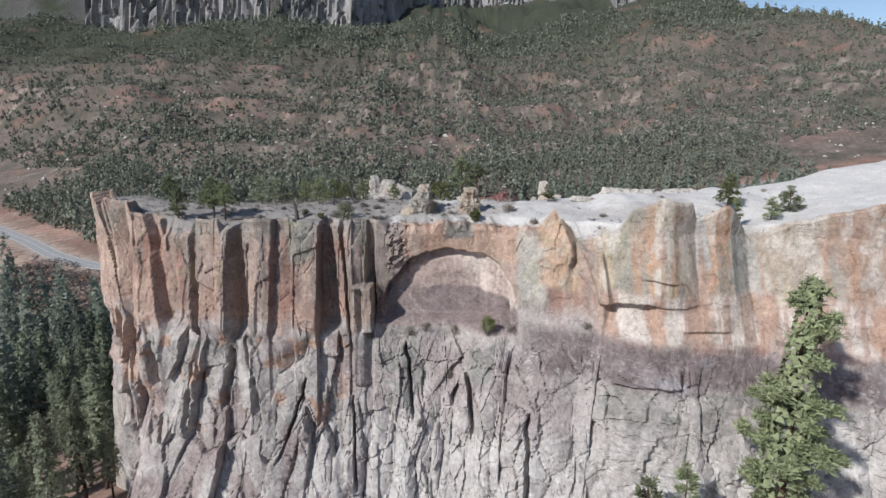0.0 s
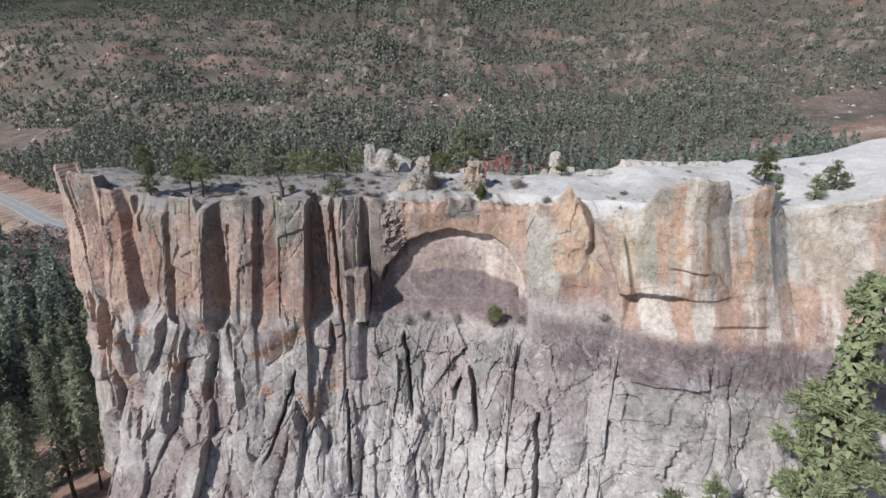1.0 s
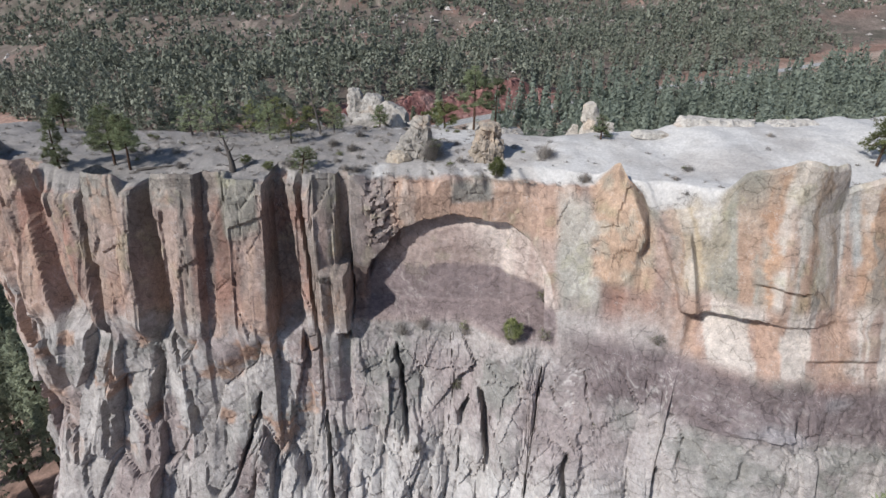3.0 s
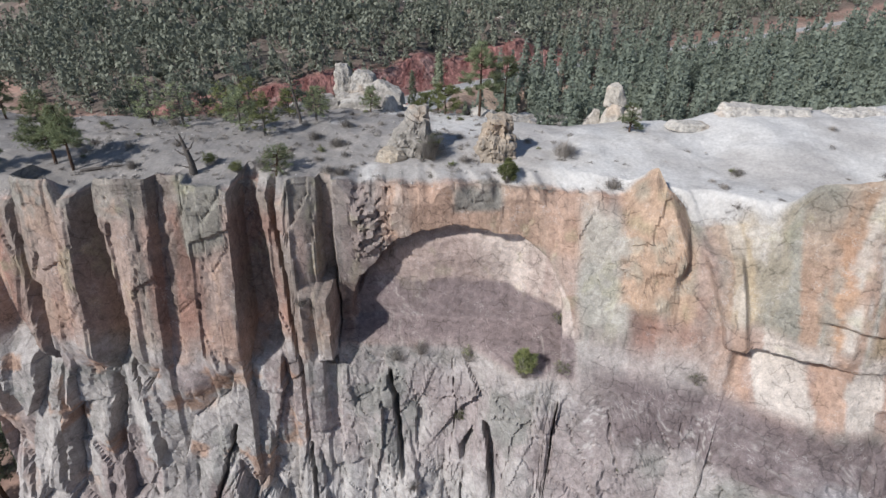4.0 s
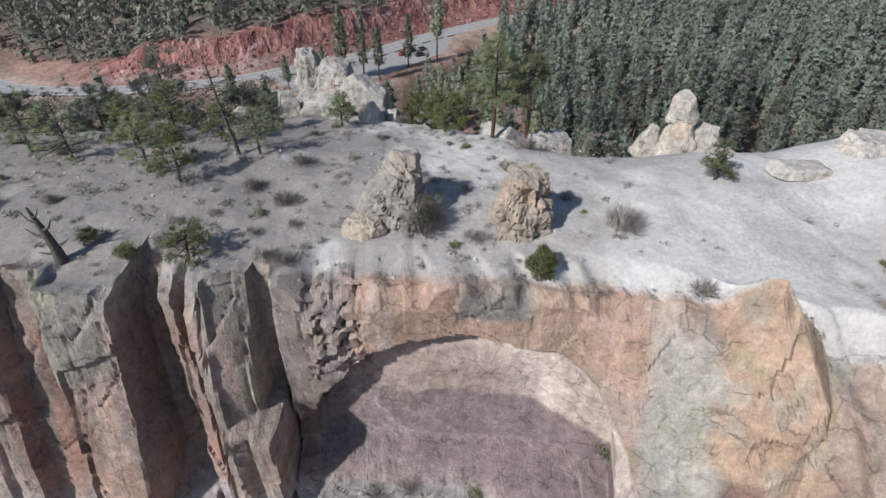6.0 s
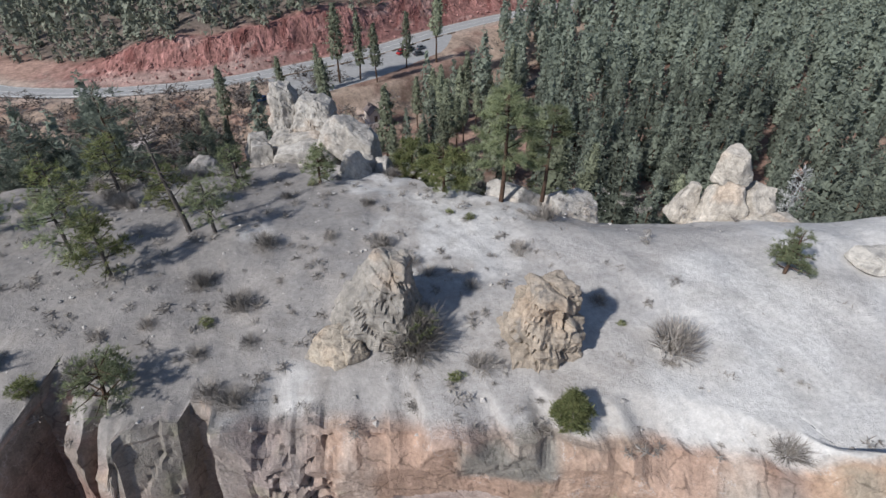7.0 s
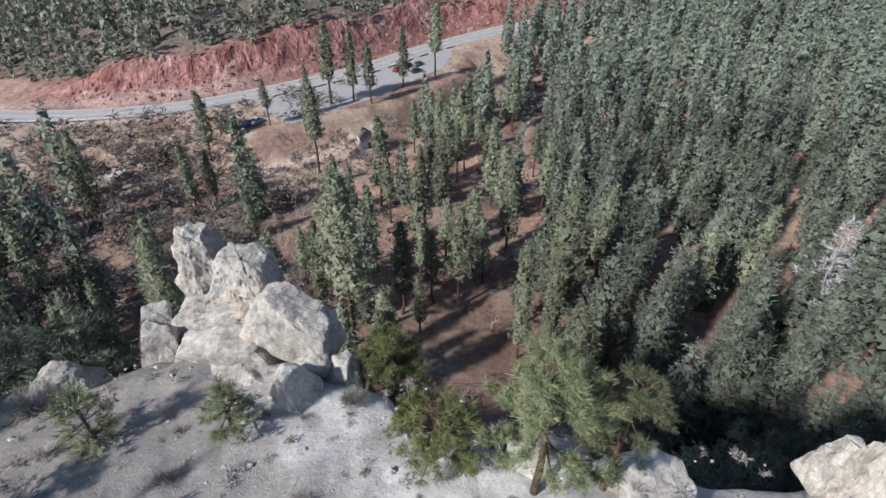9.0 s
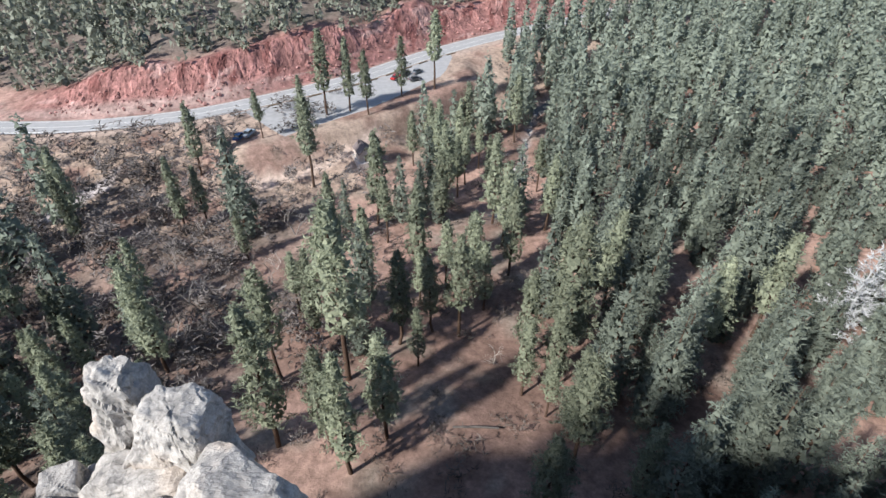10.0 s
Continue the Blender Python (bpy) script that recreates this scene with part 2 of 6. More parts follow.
def road_z(x):
    return np.interp(x, [-900, -300, -150, -60, 0, 60, 200, 900], [-6, -5, -4, -0.5, 0, 2, 8, 60])


def road_slant(x):
    g = (road_y(np.asarray(x) + 2) - road_y(np.asarray(x) - 2)) / 4
    return 1 / np.sqrt(1 + g * g)


def lot_weight(x, y):
    """The paved lay-by between the road and the creek."""
    x, y = np.asarray(x, float), np.asarray(y, float)
    foot = x
    for _ in range(5):
        g = (road_y(foot + 2) - road_y(foot - 2)) / 4
        k = 1 / np.sqrt(1 + g * g)
        s = (y - road_y(foot)) * k - (x - foot) * g * k
        foot = 0.4 * foot + 0.6 * (x + g * k * s)
    return bump(foot, -71, 5 + 0.4 * np.clip(s, -33, 0), 3) * bump(s, -34, 0, 2.5)


CREEK_X = np.array([-400, -200, -120, -60, -30, 0, 18, 25, 32, 60, 140, 400.0])
CREEK_Y = np.array([150, 168, 178, 168, 166, 178, 200, 230, 260, 295, 330, 400.0])


def cliff_rim(x):
    """Distance behind the road at which the mountain's cliffs stand."""
    return 1080 + 330 * bump(x, -120, 420, 120) + 50 * fbm(np.asarray(x, float) / 300, 4.4, 0, 77, 3)


def ground_z(x, y):
    x, y = np.asarray(x, float), np.asarray(y, float)
    k = road_slant(x)
    s = (y - road_y(x)) * k
    zr = road_z(x)
    s = lerp(s, (y - 300 - 0.22 * np.clip(x, -420, 300)) * 0.85, ss(40, 200, s))
    big = fbm(x / 160, y / 160, 0, 3, 4)
    mid = fbm(x / 26, y / 26, 0, 9, 4)
    # downhill side: to the creek flat and the forest floor
    floor = -10 + 2.2 * mid + 0.13 * np.maximum(x - 60, 0) - 0.02 * np.maximum(-x - 40, 0)
    floor = floor + 6 * ss(150, 105, y) * bump(x, -70, 200, 20)
    creek = np.abs(y - np.interp(x, CREEK_X, CREEK_Y))
    floor = floor - 2.0 * ss(7, 2, np.minimum(creek, 30)) * ss(8, 16, x)
    down = lerp(zr, floor, ss(-7, -48, s))
    # uphill side: the red cutting, then the hillside
    face = ss(-138, -88, x) * ss(82, 38, x) * (9.5 + 3.0 * vnoise(x / 14, 3.3, 0, 5)) + 2.0
    sb = s + 1.2 * mid + 0.4 * vnoise(x / 3.2, y / 3.6, 0, 31)
    cut = face * (0.42 * np.clip((sb - 6.5) / 8.0, 0, 1) + 0.58 * ss(12.0, 20.5, sb)) * (0.95 + 0.05 * vnoise(x / 3.0, s / 3, 0, 41))
    hill = 0.155 * np.maximum(s - 20, 0) + 0.15 * np.maximum(s - 270, 0) + 0.08 * np.maximum(s - 560, 0)
    rough = ss(10, 400, s)
    hill = hill + rough * (36 * big + 16 * fbm(x / 70, y / 70, 0, 12, 4)) + 2.5 * mid * ss(12, 40, s)
    hill = hill + ss(0, 500, x - 60) * 0.05 * np.maximum(s, 0)
    ledge = np.abs(((hill / 23.0 + 0.8 * big) % 1.0) - 0.5)
    hill = hill + 5.0 * ss(0.30, 0.45, ledge) * rough
    up = zr + cut + hill
    z = np.where(s > 0, up, down)
    # the mountain's rim of cliffs, far off
    rim = cliff_rim(x)
    z = np.minimum(z, 500 + 25 * big - 60 * ss(450, 700, x) - 190 * ss(700, 950, x) - 40 * ss(-100, -350, x))
    z = z + ss(-25, 40, s - rim + 40 * vnoise(x / 70, y / 300, 0, 78)) * (85 + 25 * fbm(x / 60, y / 90, 0, 8, 3) - 100 * ss(880, 1000, x))
    # flat for the road and the lay-by
    flat = np.maximum(1 - ss(5.0, 9.0, np.abs(s)), lot_weight(x, y))
    z = lerp(z, zr - 0.12, flat)
    # near side: the ground climbs away behind the camera
    return z + 0.05 * np.maximum(60 - y, 0) * ss(60, -50, y)


PATH_X, PATH_Y = [-62, -46, -35, -27, -20], [199, 206, 213, 219, 227]
TRACK_X, TRACK_Y = [-180, -130, -100, -86], [150, 168, 186, 204]


def ground_colours(x, y, z):
    s = (y - road_y(x)) * road_slant(x)
    s = lerp(s, (y - 300 - 0.22 * np.clip(x, -420, 300)) * 0.85, ss(40, 200, s))
    n1, n2, n3 = fbm(x / 30, y / 30, 0, 51, 5), fbm(x / 7, y / 7, 0, 52, 4), fbm(x / 120, y / 120, 0, 53, 4)
    c = np.zeros((len(x), 3))

    def lay(colour, w):
        nonlocal c
        c = c + (np.array(colour) - c) * np.clip(w, 0, 1)[:, None]

    lay((0.215, 0.138, 0.11), np.ones(len(x)))
    lay((0.33, 0.215, 0.172), ss(-0.1, 0.35, n1))
    lay((0.24, 0.19, 0.155), ss(0.15, 0.55, n2))
    lay((0.165, 0.128, 0.108), ss(-24, -46, x) * ss(-16, -40, s) * ss(-0.6, 0.1, n2) * 0.85)
    grass = bump(s, -50, -5, 8) * ss(-0.3, 0.1, n2)
    lay((0.36, 0.275, 0.215), grass * 0.8)
    lay((0.36, 0.28, 0.23), bump(s, -9, 9, 2.5))
    red = bump(s, 5, 23.5, 2.5) * bump(x, -135, 70, 18)
    lay((0.25, 0.125, 0.11), red)
    lay((0.33, 0.205, 0.18), red * ss(0.05, 0.35, fbm(x / 9, s / 2.5, 0, 56, 4)))
    lay((0.16, 0.068, 0.06), red * ss(0.15, 0.4, fbm(x / 3, s / 6, 0, 57, 3)))
    lay((0.36, 0.28, 0.245), red * bump(x, -135, -60, 14) * bump(s, 6, 11, 2) * 0.6)
    for px_, py_, wid in ((PATH_X, PATH_Y, 1.6), (TRACK_X, TRACK_Y, 3.0)):
        away_ = np.abs(y - np.interp(x, px_, py_)) + 40 * (x < px_[0]) + 40 * (x > px_[-1])
        lay((0.46, 0.36, 0.30) if wid < 2 else (0.40, 0.36, 0.35), ss(wid + 1.2, wid, away_ + 0.8 * n2))
    hill = ss(22, 34, s)
    lay((0.15, 0.122, 0.104), hill)
    lay((0.088, 0.085, 0.066), hill * ss(-0.25, 0.2, n2))
    lay((0.25, 0.14, 0.112), hill * ss(0.34, 0.6, n1 + 0.6 * n2) * 0.7)
    lay((0.36, 0.29, 0.25), hill * ss(0.30, 0.5, n2 + 0.35 * n3) * ss(750, 500, s) * 0.7)
    lay((0.165, 0.13, 0.11), hill * ss(150, 90, s) * ss(-0.5, 0.2, n1) * 0.8)
    bare = hill * ss(0.02, 0.3, -fbm(x / 75, y / 55, 0, 201, 4)) * ss(60, 110, s) * ss(800, 600, s)
    lay((0.24, 0.185, 0.158), bare * ss(-0.3, 0.2, n2) * 0.35)
    lay((0.24, 0.14, 0.115), bare * ss(0.1, 0.35, n1) * 0.35)
    far = ss(550, 850, s)
    lay((0.045, 0.054, 0.036), far * 0.9)
    lay((0.20, 0.12, 0.09), far * ss(0.4, 0.6, n3 + 0.4 * n1) * 0.6)
    steep = bump(s - cliff_rim(x), -35, 70, 25) * ss(-0.2, 0.1, fbm(x / 90, z / 70, 0, 91, 4) + 0.1)
    lay((0.10, 0.096, 0.096), steep)
    lay((0.085, 0.08, 0.08), steep * ss(0.1, 0.4, fbm(x / 14, z / 80, 0, 93, 3)))
    creek = np.abs(y - np.interp(x, CREEK_X, CREEK_Y))
    lay((0.30, 0.27, 0.26), ss(6, 3, creek) * ss(8, 16, x) * 0.7 * ss(60, 30, x))
    return c


def axis(knots):
    """Coordinates from (start, step) knots; the step grows evenly from knot to knot."""
    out = [knots[0][0]]
    while out[-1] < knots[-1][0]:
        out.append(out[-1] + np.interp(out[-1], [k[0] for k in knots], [k[1] for k in knots]))
    return np.array(out)


gx = axis([(-3600, 160), (-1300, 26), (-300, 11), (-160, 2.1), (120, 2.1), (300, 11), (1300, 26), (3600, 160)])
gy = axis([(-700, 60), (-60, 16), (100, 3), (130, 2.0), (350, 2.0), (600, 9), (1100, 15), (1500, 15), (1800, 40), (4200, 160)])
GX, GY = np.meshgrid(gx, gy)
GX, GY = GX.ravel(), GY.ravel()
GZ = ground_z(GX, GY)
ground = new("ground", mesh_from("ground", np.stack([GX, GY, GZ], 1), grid_faces(len(gy), len(gx)), soil_mat, ground_colours(GX, GY, GZ), True))
tagged(ground, "reddish valley soil with grass, scree and pine litter", "ground", kind="structure")

# ---- the red cutting behind the road, jointed and ribbed ----
bank_x = np.linspace(-150, 85, 470)
bank_s = np.linspace(5.6, 28, 52)
BX, BS = np.meshgrid(bank_x, bank_s)
bg = (road_y(BX + 2) - road_y(BX - 2)) / 4
bk = 1 / np.sqrt(1 + bg * bg)
PX, PY = BX - bg * bk * BS, road_y(BX) + bk * BS
body = (0.25 + 0.75 * ss(10.5, 13.5, BS)) * bump(BS, 7.5, 20.5, 2.0) * bump(BX, -125, 75, 12)
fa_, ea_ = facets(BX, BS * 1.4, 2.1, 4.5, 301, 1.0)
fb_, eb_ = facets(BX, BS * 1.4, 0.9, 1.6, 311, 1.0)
PZ = ground_z(PX, PY) + 0.25 * ss(5.6, 7.5, BS) - 0.6 * ss(25, 28, BS) + body * (0.45 * fa_ + 0.3 * fb_ - 0.25 * ss(0.1, 0, ea_) + 0.3 * fbm(BX / 1.3, BS / 1.3, 0, 321, 3))
bank_c = ground_colours(PX.ravel(), PY.ravel(), PZ.ravel())
# colour scaled by the facets' relief: raised blocks lighter, sunk ones darker
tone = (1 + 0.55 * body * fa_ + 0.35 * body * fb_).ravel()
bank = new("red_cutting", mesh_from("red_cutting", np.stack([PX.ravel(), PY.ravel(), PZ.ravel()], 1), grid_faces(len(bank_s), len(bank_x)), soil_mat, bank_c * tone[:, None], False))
tagged(bank, "red jointed rock and scree cutting behind the road", "bank", kind="structure")

# fallen blocks on its talus
rng = np.random.default_rng(61)
TX = rng.uniform(-122, 70, 620)
TS = rng.uniform(6.2, 15, 620)
tg = (road_y(TX + 2) - road_y(TX - 2)) / 4
tk = 1 / np.sqrt(1 + tg * tg)
TX, TY = TX - tg * tk * TS, road_y(TX) + tk * TS
rough_block = np.array([(1, 0, 0), (-0.8, 0.2, 0.1), (0.1, 1, 0), (0, -0.9, 0.1), (0.1, 0.1, 0.8), (0, 0, -0.6)])
block_faces = np.array([(0, 2, 4), (2, 1, 4), (1, 3, 4), (3, 0, 4), (2, 0, 5), (1, 2, 5), (3, 1, 5), (0, 3, 5)])
TR = (0.25 + 0.85 * rng.uniform(0, 1, 620) ** 3)[:, None, None]
TV = rough_block[None] * rng.uniform(0.6, 1.3, (620, 6, 3)) * TR + np.stack([TX, TY, ground_z(TX, TY) + 0.3], 1)[:, None, :]
TF = block_faces[None] + (np.arange(620) * 6)[:, None, None]
talus_c = np.repeat(np.where(rng.uniform(0, 1, 620) < 0.3, 1.7, 1.0)[:, None] * np.array([[0.25, 0.135, 0.12]]), 6, 0)
tagged(new("talus", mesh_from("talus", TV.reshape(-1, 3), TF.reshape(-1, 3), soil_mat, talus_c)), "red and pink blocks fallen below the cutting", "rubble", kind="stuff")

# ---- road and lay-by ----
def ribbon(name, xs, s0, s1, lift, mat):
    """A strip along the road between two distances from its middle."""
    xs = np.asarray(xs, float)
    g = (road_y(xs + 2) - road_y(xs - 2)) / 4
    k = 1 / np.sqrt(1 + g * g)
    rows = []
    for s in np.linspace(s0, s1, 4):
        rows.append(np.stack([xs - g * k * s, road_y(xs) + k * s, road_z(xs) + lift + 0 * xs], 1))
    return mesh_from(name, np.concatenate(rows), grid_faces(4, len(xs)), mat, None, True)


rx = np.linspace(-420, 300, 361)
road = new("road", ribbon("road", rx, -4.6, 4.6, 0.0, asphalt_mat))
tagged(road, "pale worn two-lane asphalt road through the valley", "road", kind="structure")
for off, nm in ((-4.0, "edge_line"), (4.0, "edge_line"), (0.0, "centre_line")):
    part(nm, ribbon(nm, rx, off - 0.09, off + 0.09, 0.012, line_mat), road, "faded white painted line" if off else "faded yellow painted line")
lot_rows = []
for f in np.linspace(0, 1, 14):
    so = lerp(-5.4, -30.0, f)
    lot_xs = np.linspace(-67 + 5 * f ** 2, 1 + 0.4 * so - 6 * ss(0.8, 1.0, f), 80)
    lg = (road_y(lot_xs + 2) - road_y(lot_xs - 2)) / 4
    lk = 1 / np.sqrt(1 + lg * lg)
    lot_rows.append(np.stack([lot_xs - lg * lk * so, road_y(lot_xs) + lk * so, road_z(lot_xs) + 0.01], 1))
lot = new("parking_area", mesh_from("parking_area", np.concatenate(lot_rows), grid_faces(14, 80)[:, ::-1], asphalt_mat, None, True))
tagged(lot, "pale asphalt parking area beside the valley road", "pavement", kind="structure")

# ---- the mesa: one mass of tuff, cliff in front, ash-strewn top, cliff behind ----
FRONT_X = [110, 62, 50, 43, 36, 30, 24, 20, 15, 9, 0, -10, -20, -30, -36, -41, -45, -48.5, -50.6]
FRONT_Y = [38, 50.5, 54.5, 56.5, 59.5, 59.2, 59.4, 62.0, 63.2, 65.6, 66.5, 66.4, 66.2, 67.0, 68.6, 70.6, 72.4, 74.6, 79.0]
BACK_X = [110, 62, 45, 34, 26, 20, 15, 10, 5, 0, -4, -10, -16, -24, -32, -39, -45, -49.5, -50.6]
BACK_Y = [86, 82, 80.5, 80, 79.6, 80.6, 82.2, 82.2, 82.6, 83.4, 86.5, 89.5, 85, 84.2, 83.8, 83.4, 84, 81.5, 79.2]
# the broken end: upright edges of its columns, each (place at the rim, place at the foot, how far it stands proud)
TIP_EDGES = [(-50.6, -50.0, 0.0), (-49.2, -48.4, 1.0), (-47.4, -44.4, 0.8), (-47.3, -44.3, -2.6), (-46.75, -43.95, -2.6), (-46.65, -43.85, 0.5), (-44.4, -42.9, 1.4),
             (-41.7, -41.4, -0.5), (-41.55, -41.2, 0.8), (-40.3, -38.3, 1.3), (-39.3, -36.3, 0.5), (-39.0, -36.0, -1.6), (-37.0, -32.2, -2.4)]
LEFT_EDGES = [(-36.7, -31.8, 0.4), (-34.8, -31.5, 0.9), (-32.2, -31.1, 0.8), (-31.6, -30.75, -1.9), (-31.3, -30.7, -1.9), (-31.1, -30.5, 0.8), (-29.6, -29.8, 1.0), (-26.9, -27.6, 1.1),
              (-26.3, -26.5, -0.8), (-26.0, -26.2, -2.2), (-25.4, -24.4, -2.4), (-25.25, -24.15, 0.8), (-23.4, -22.9, 1.0), (-21.5, -21.6, 0.9), (-21.35, -21.45, -0.3), (-19.15, -18.95, -0.4)]
RIGHT_EDGES = [(-19.0, -18.8, 0.9), (-18.5, -18.2, 1.2), (-15.75, -15.9, 1.1), (-15.6, -15.8, -3.2), (-14.4, -13.3, -3.4), (-14.2, -13.0, -0.6), (-13.3, -12.2, -0.2), (-13.2, -12.1, -1.8),
               (-12.8, -11.9, -1.8), (-12.7, -11.8, 0.3), (-11.65, -11.2, 0.5), (-11.5, -11.1, 0.2), (-9.75, -9.95, -0.4), (-9.65, -9.85, -2.4), (-8.8, -9.05, -2.4), (-8.55, -8.75, -0.1), (-8.3, -8.4, 0.0)]
EDGES = TIP_EDGES + LEFT_EDGES + RIGHT_EDGES
# dark fissures: place, upper and lower end, lean, half width
FISSURES = [(-30.9, 31.2, 27.6, -0.26, 0.24), (-31.9, 27.4, 18.5, 0.05, 0.34), (-26.9, 29.6, 22.8, -0.13, 0.55), (-25.1, 31.4, 28.0, 0.18, 0.2), (-47.3, 31, 25, 0.12, 0.35), (-37.2, 30.5, 24.5, 0.05, 0.5), (-35.6, 23, 16, 0.2, 0.22), (-4.7, 30.5, 22, 0.12, 0.25), (3.6, 27.5, 20.5, 0.12, 0.35),
            (2.4, 26.0, 24.0, -0.3, 0.4), (9.8, 31, 22, -0.02, 0.16), (-23.8, 26.6, 22.6, 0.08, 0.5), (-11.5, 24, 14, 0.05, 0.20), (-17.5, 26.5, 17.5, -0.3, 0.2), (13.0, 24.5, 12, 0.08, 0.25), (-43.5, 33, 22, 0.12, 0.16)]


def rim_z(x):
    """Height of the cliff's edge."""
    z = np.interp(x, [-50.6, -49, -47.6, -47, -45, -41.2, -40.5, -38.5, -36.4, -36, -32, -31.4, -28.3, -27.8, -25.4, -25, -20, -16.4, -16, -13.4, -13, -12.1, -11.7, -9, 0, 8, 12.0, 13.4, 15.2],
                  [46, 49.0, 49.4, 47.5, 48.6, 48.2, 47.0, 46.4, 46.2, 44.2, 44.6, 46.7, 46.6, 45.2, 45.4, 46.8, 46.5, 46.3, 45.8, 45.4, 44.6, 44.8, 46.4, 46.3, 46.2, 46.0, 46.0, 48.3, 46.2])
    right = np.interp(x, [15.2, 16.2, 19, 20.6, 22, 24.5, 28, 28.8, 29.6, 31.5, 33.2, 35.5, 39, 46, 62, 110],
                      [46.2, 45.0, 45.2, 45.4, 48.6, 50.1, 49.6, 47.8, 48.2, 49.5, 48.4, 45.2, 47.6, 50.0, 54.5, 62])
    return np.where(x < 15.2, z, right) + 0.30 * fbm(x / 1.3, 2.2, 0, 21, 4)


def alcove_roof(x):
    return np.interp(x, [-8.2, -7.5, -7.0, -3.9, -1.2, 0.8, 5.2, 7.3, 8.6, 9.3, 10], [33, 37.0, 38.3, 41.5, 42.5, 42.75, 42.1, 41.0, 38.5, 34.5, 30]) + 0.22 * fbm(x / 1.2, 9, 0, 43, 3)


def column_depth(x, z):
    """The broken columns: flat faces between leaning upright edges, recesses that deepen towards the foot."""
    t = np.clip((46 - z) / 12, -0.3, 1.25)
    d = np.zeros_like(x)
    for (ta, ba, da), (tb, bb, db) in zip(EDGES[:-1], EDGES[1:]):
        xa, xb = ta + (ba - ta) * t, tb + (bb - tb) * t
        pa, pb = (p * (0.5 + 0.5 * np.clip(t, 0, 1)) if p < -1.5 else p for p in (da, db))
        f = np.clip((x - xa) / np.maximum(xb - xa, 0.02), 0, 1)
        d = np.where((x >= xa) & (x < xb), pa + (pb - pa) * f, d)
    return d


def cliff_depth(x, z):
    """How far the cliff stands proud (+) or back (-) of its edge line, at x along it and at height z."""
    warp = 0.35 * fbm(x / 2.5, z / 3.5, 0, 61, 3)
    # batter: the wall leans back as it rises
    left = 0.22 * np.maximum(46 - z, 0) + 0.14 * np.maximum(22 - z, 0)
    left = left * lerp(0.12, 1.0, ss(-46, -36, x))
    ledge = 1.0 * fbm(x / 5, 1.5, 0, 35, 3)
    mid = np.interp(z + 0.4 * ledge, [-14, 20, 24.6, 30, 33.2, 33.9, 46], [17, 5.8, 4.2, 2.9, 1.9, 0, 0])
    right = np.interp(z + 0.5 * ledge, [-14, 22, 34, 46], [20, 8.8, 4.6, 0])
    d = lerp(lerp(left, mid, ss(-10.6, -8.4, x)), right, lerp(ss(1.0, 6.5, x), ss(5.5, 9.5, x), ss(34.0, 36.0, z)))
    d = d + 0.45 * fbm(x / 9, z / 7, 0, 101, 3)
    # the broken end: columns above, upright blades below
    zone = ss(-8.3, -8.8, x)
    broken = fbm(x / 2.2, 7, 0, 33, 3)
    foot = ss(31.6, 33.6, z + 1.6 * broken)
    xx = x + 0.14 * fbm(x / 1.6, z / 3.0, 0, 62, 3)
    saw = column_depth(xx, z)
    d = d + zone * foot * saw
    d = d + zone * (1 - foot) * 0.3 * saw * ss(14, 31, z)
    # a slab fallen from one column, splinters on another, stepped tops
    d = d - zone * 0.3 * bump(xx, -18.7, -15.8, 0.06) * ss(42.95, 42.8, z - 0.32 * (x + 17)) * foot
    d = d - zone * 0.5 * bump(xx, -30.8, -28.6, 0.1) * ss(38.2, 37.6, z + 0.5 * (x + 29)) * foot
    d = d - zone * 0.35 * bump(xx, -23.3, -21.5, 0.08) * ss(39.5, 39.2, z - 0.6 * (x + 22)) * foot
    stub = bump(xx, -11.3, -9.0, 0.1) * ss(32.0, 32.6, z) * ss(38.5 + 0.2 * vnoise(x * 2, 1, 0, 12), 38.2, z)
    d = lerp(d, 3.0 + np.where(x < -10.3, -0.5 * (x + 10.3) - 0.4, 0.1 * (x + 10.3)), stub)
    # jointed rock, on three scales
    low = ss(33.5, 30, z + ledge)
    calm = ss(-0.25, 0.3, fbm(x / 7, z / 7, 4, 66, 3))
    blade, e = facets(x + warp - 0.12 * (z - 30), z + 2 * warp, 2.9, 9.5, 7, 1.0)
    side = lerp(1.0, 0.30, ss(-16, -7, x))
    d = d + low * side * (1.9 * blade - 0.35 * ss(0.04, 0.0, e))
    f, e = facets(x + 0.8 * warp, z + warp, 1.9, 3.2, 17, 1.0)
    amp = lerp(0.12, 0.36, low) * lerp(0.35, 1.1, calm) * lerp(1.0, 0.35, ss(16, 20, x) * ss(34, 36, z))
    d = d + amp * (f - 0.5 * ss(0.06, 0.0, e))
    f, e = facets(x + 0.4 * warp, z, 0.62, 0.95, 29, 1.0)
    rough = lerp(0.035, 0.09, low) * lerp(0.2, 1.5, ss(-0.1, 0.4, fbm(x / 4, z / 3, 8, 67, 3)))
    d = d + rough * (f - 0.5 * ss(0.1, 0.0, e))
    # long splinters on the columns, faint ribs elsewhere
    f, e = facets(x + 0.4 * warp, z + warp, 1.3, 8.5, 57, 1.0)
    d = d + zone * foot * (0.26 * f - 0.14 * ss(0.04, 0.0, e))
    ridged = 1 - 2 * np.abs(fbm(x / 1.9, z / 2.6, 5, 69, 4))
    d = d + 0.06 * ridged * lerp(1.0, 0.35, ss(16, 20, x) * ss(34, 36, z))
    # rounded fingers near the foot, split by narrow cracks
    f1, f2, who = cells(x / 2.1 + 0.5 * warp, z / 6.5 + 0.6 * warp, 37)
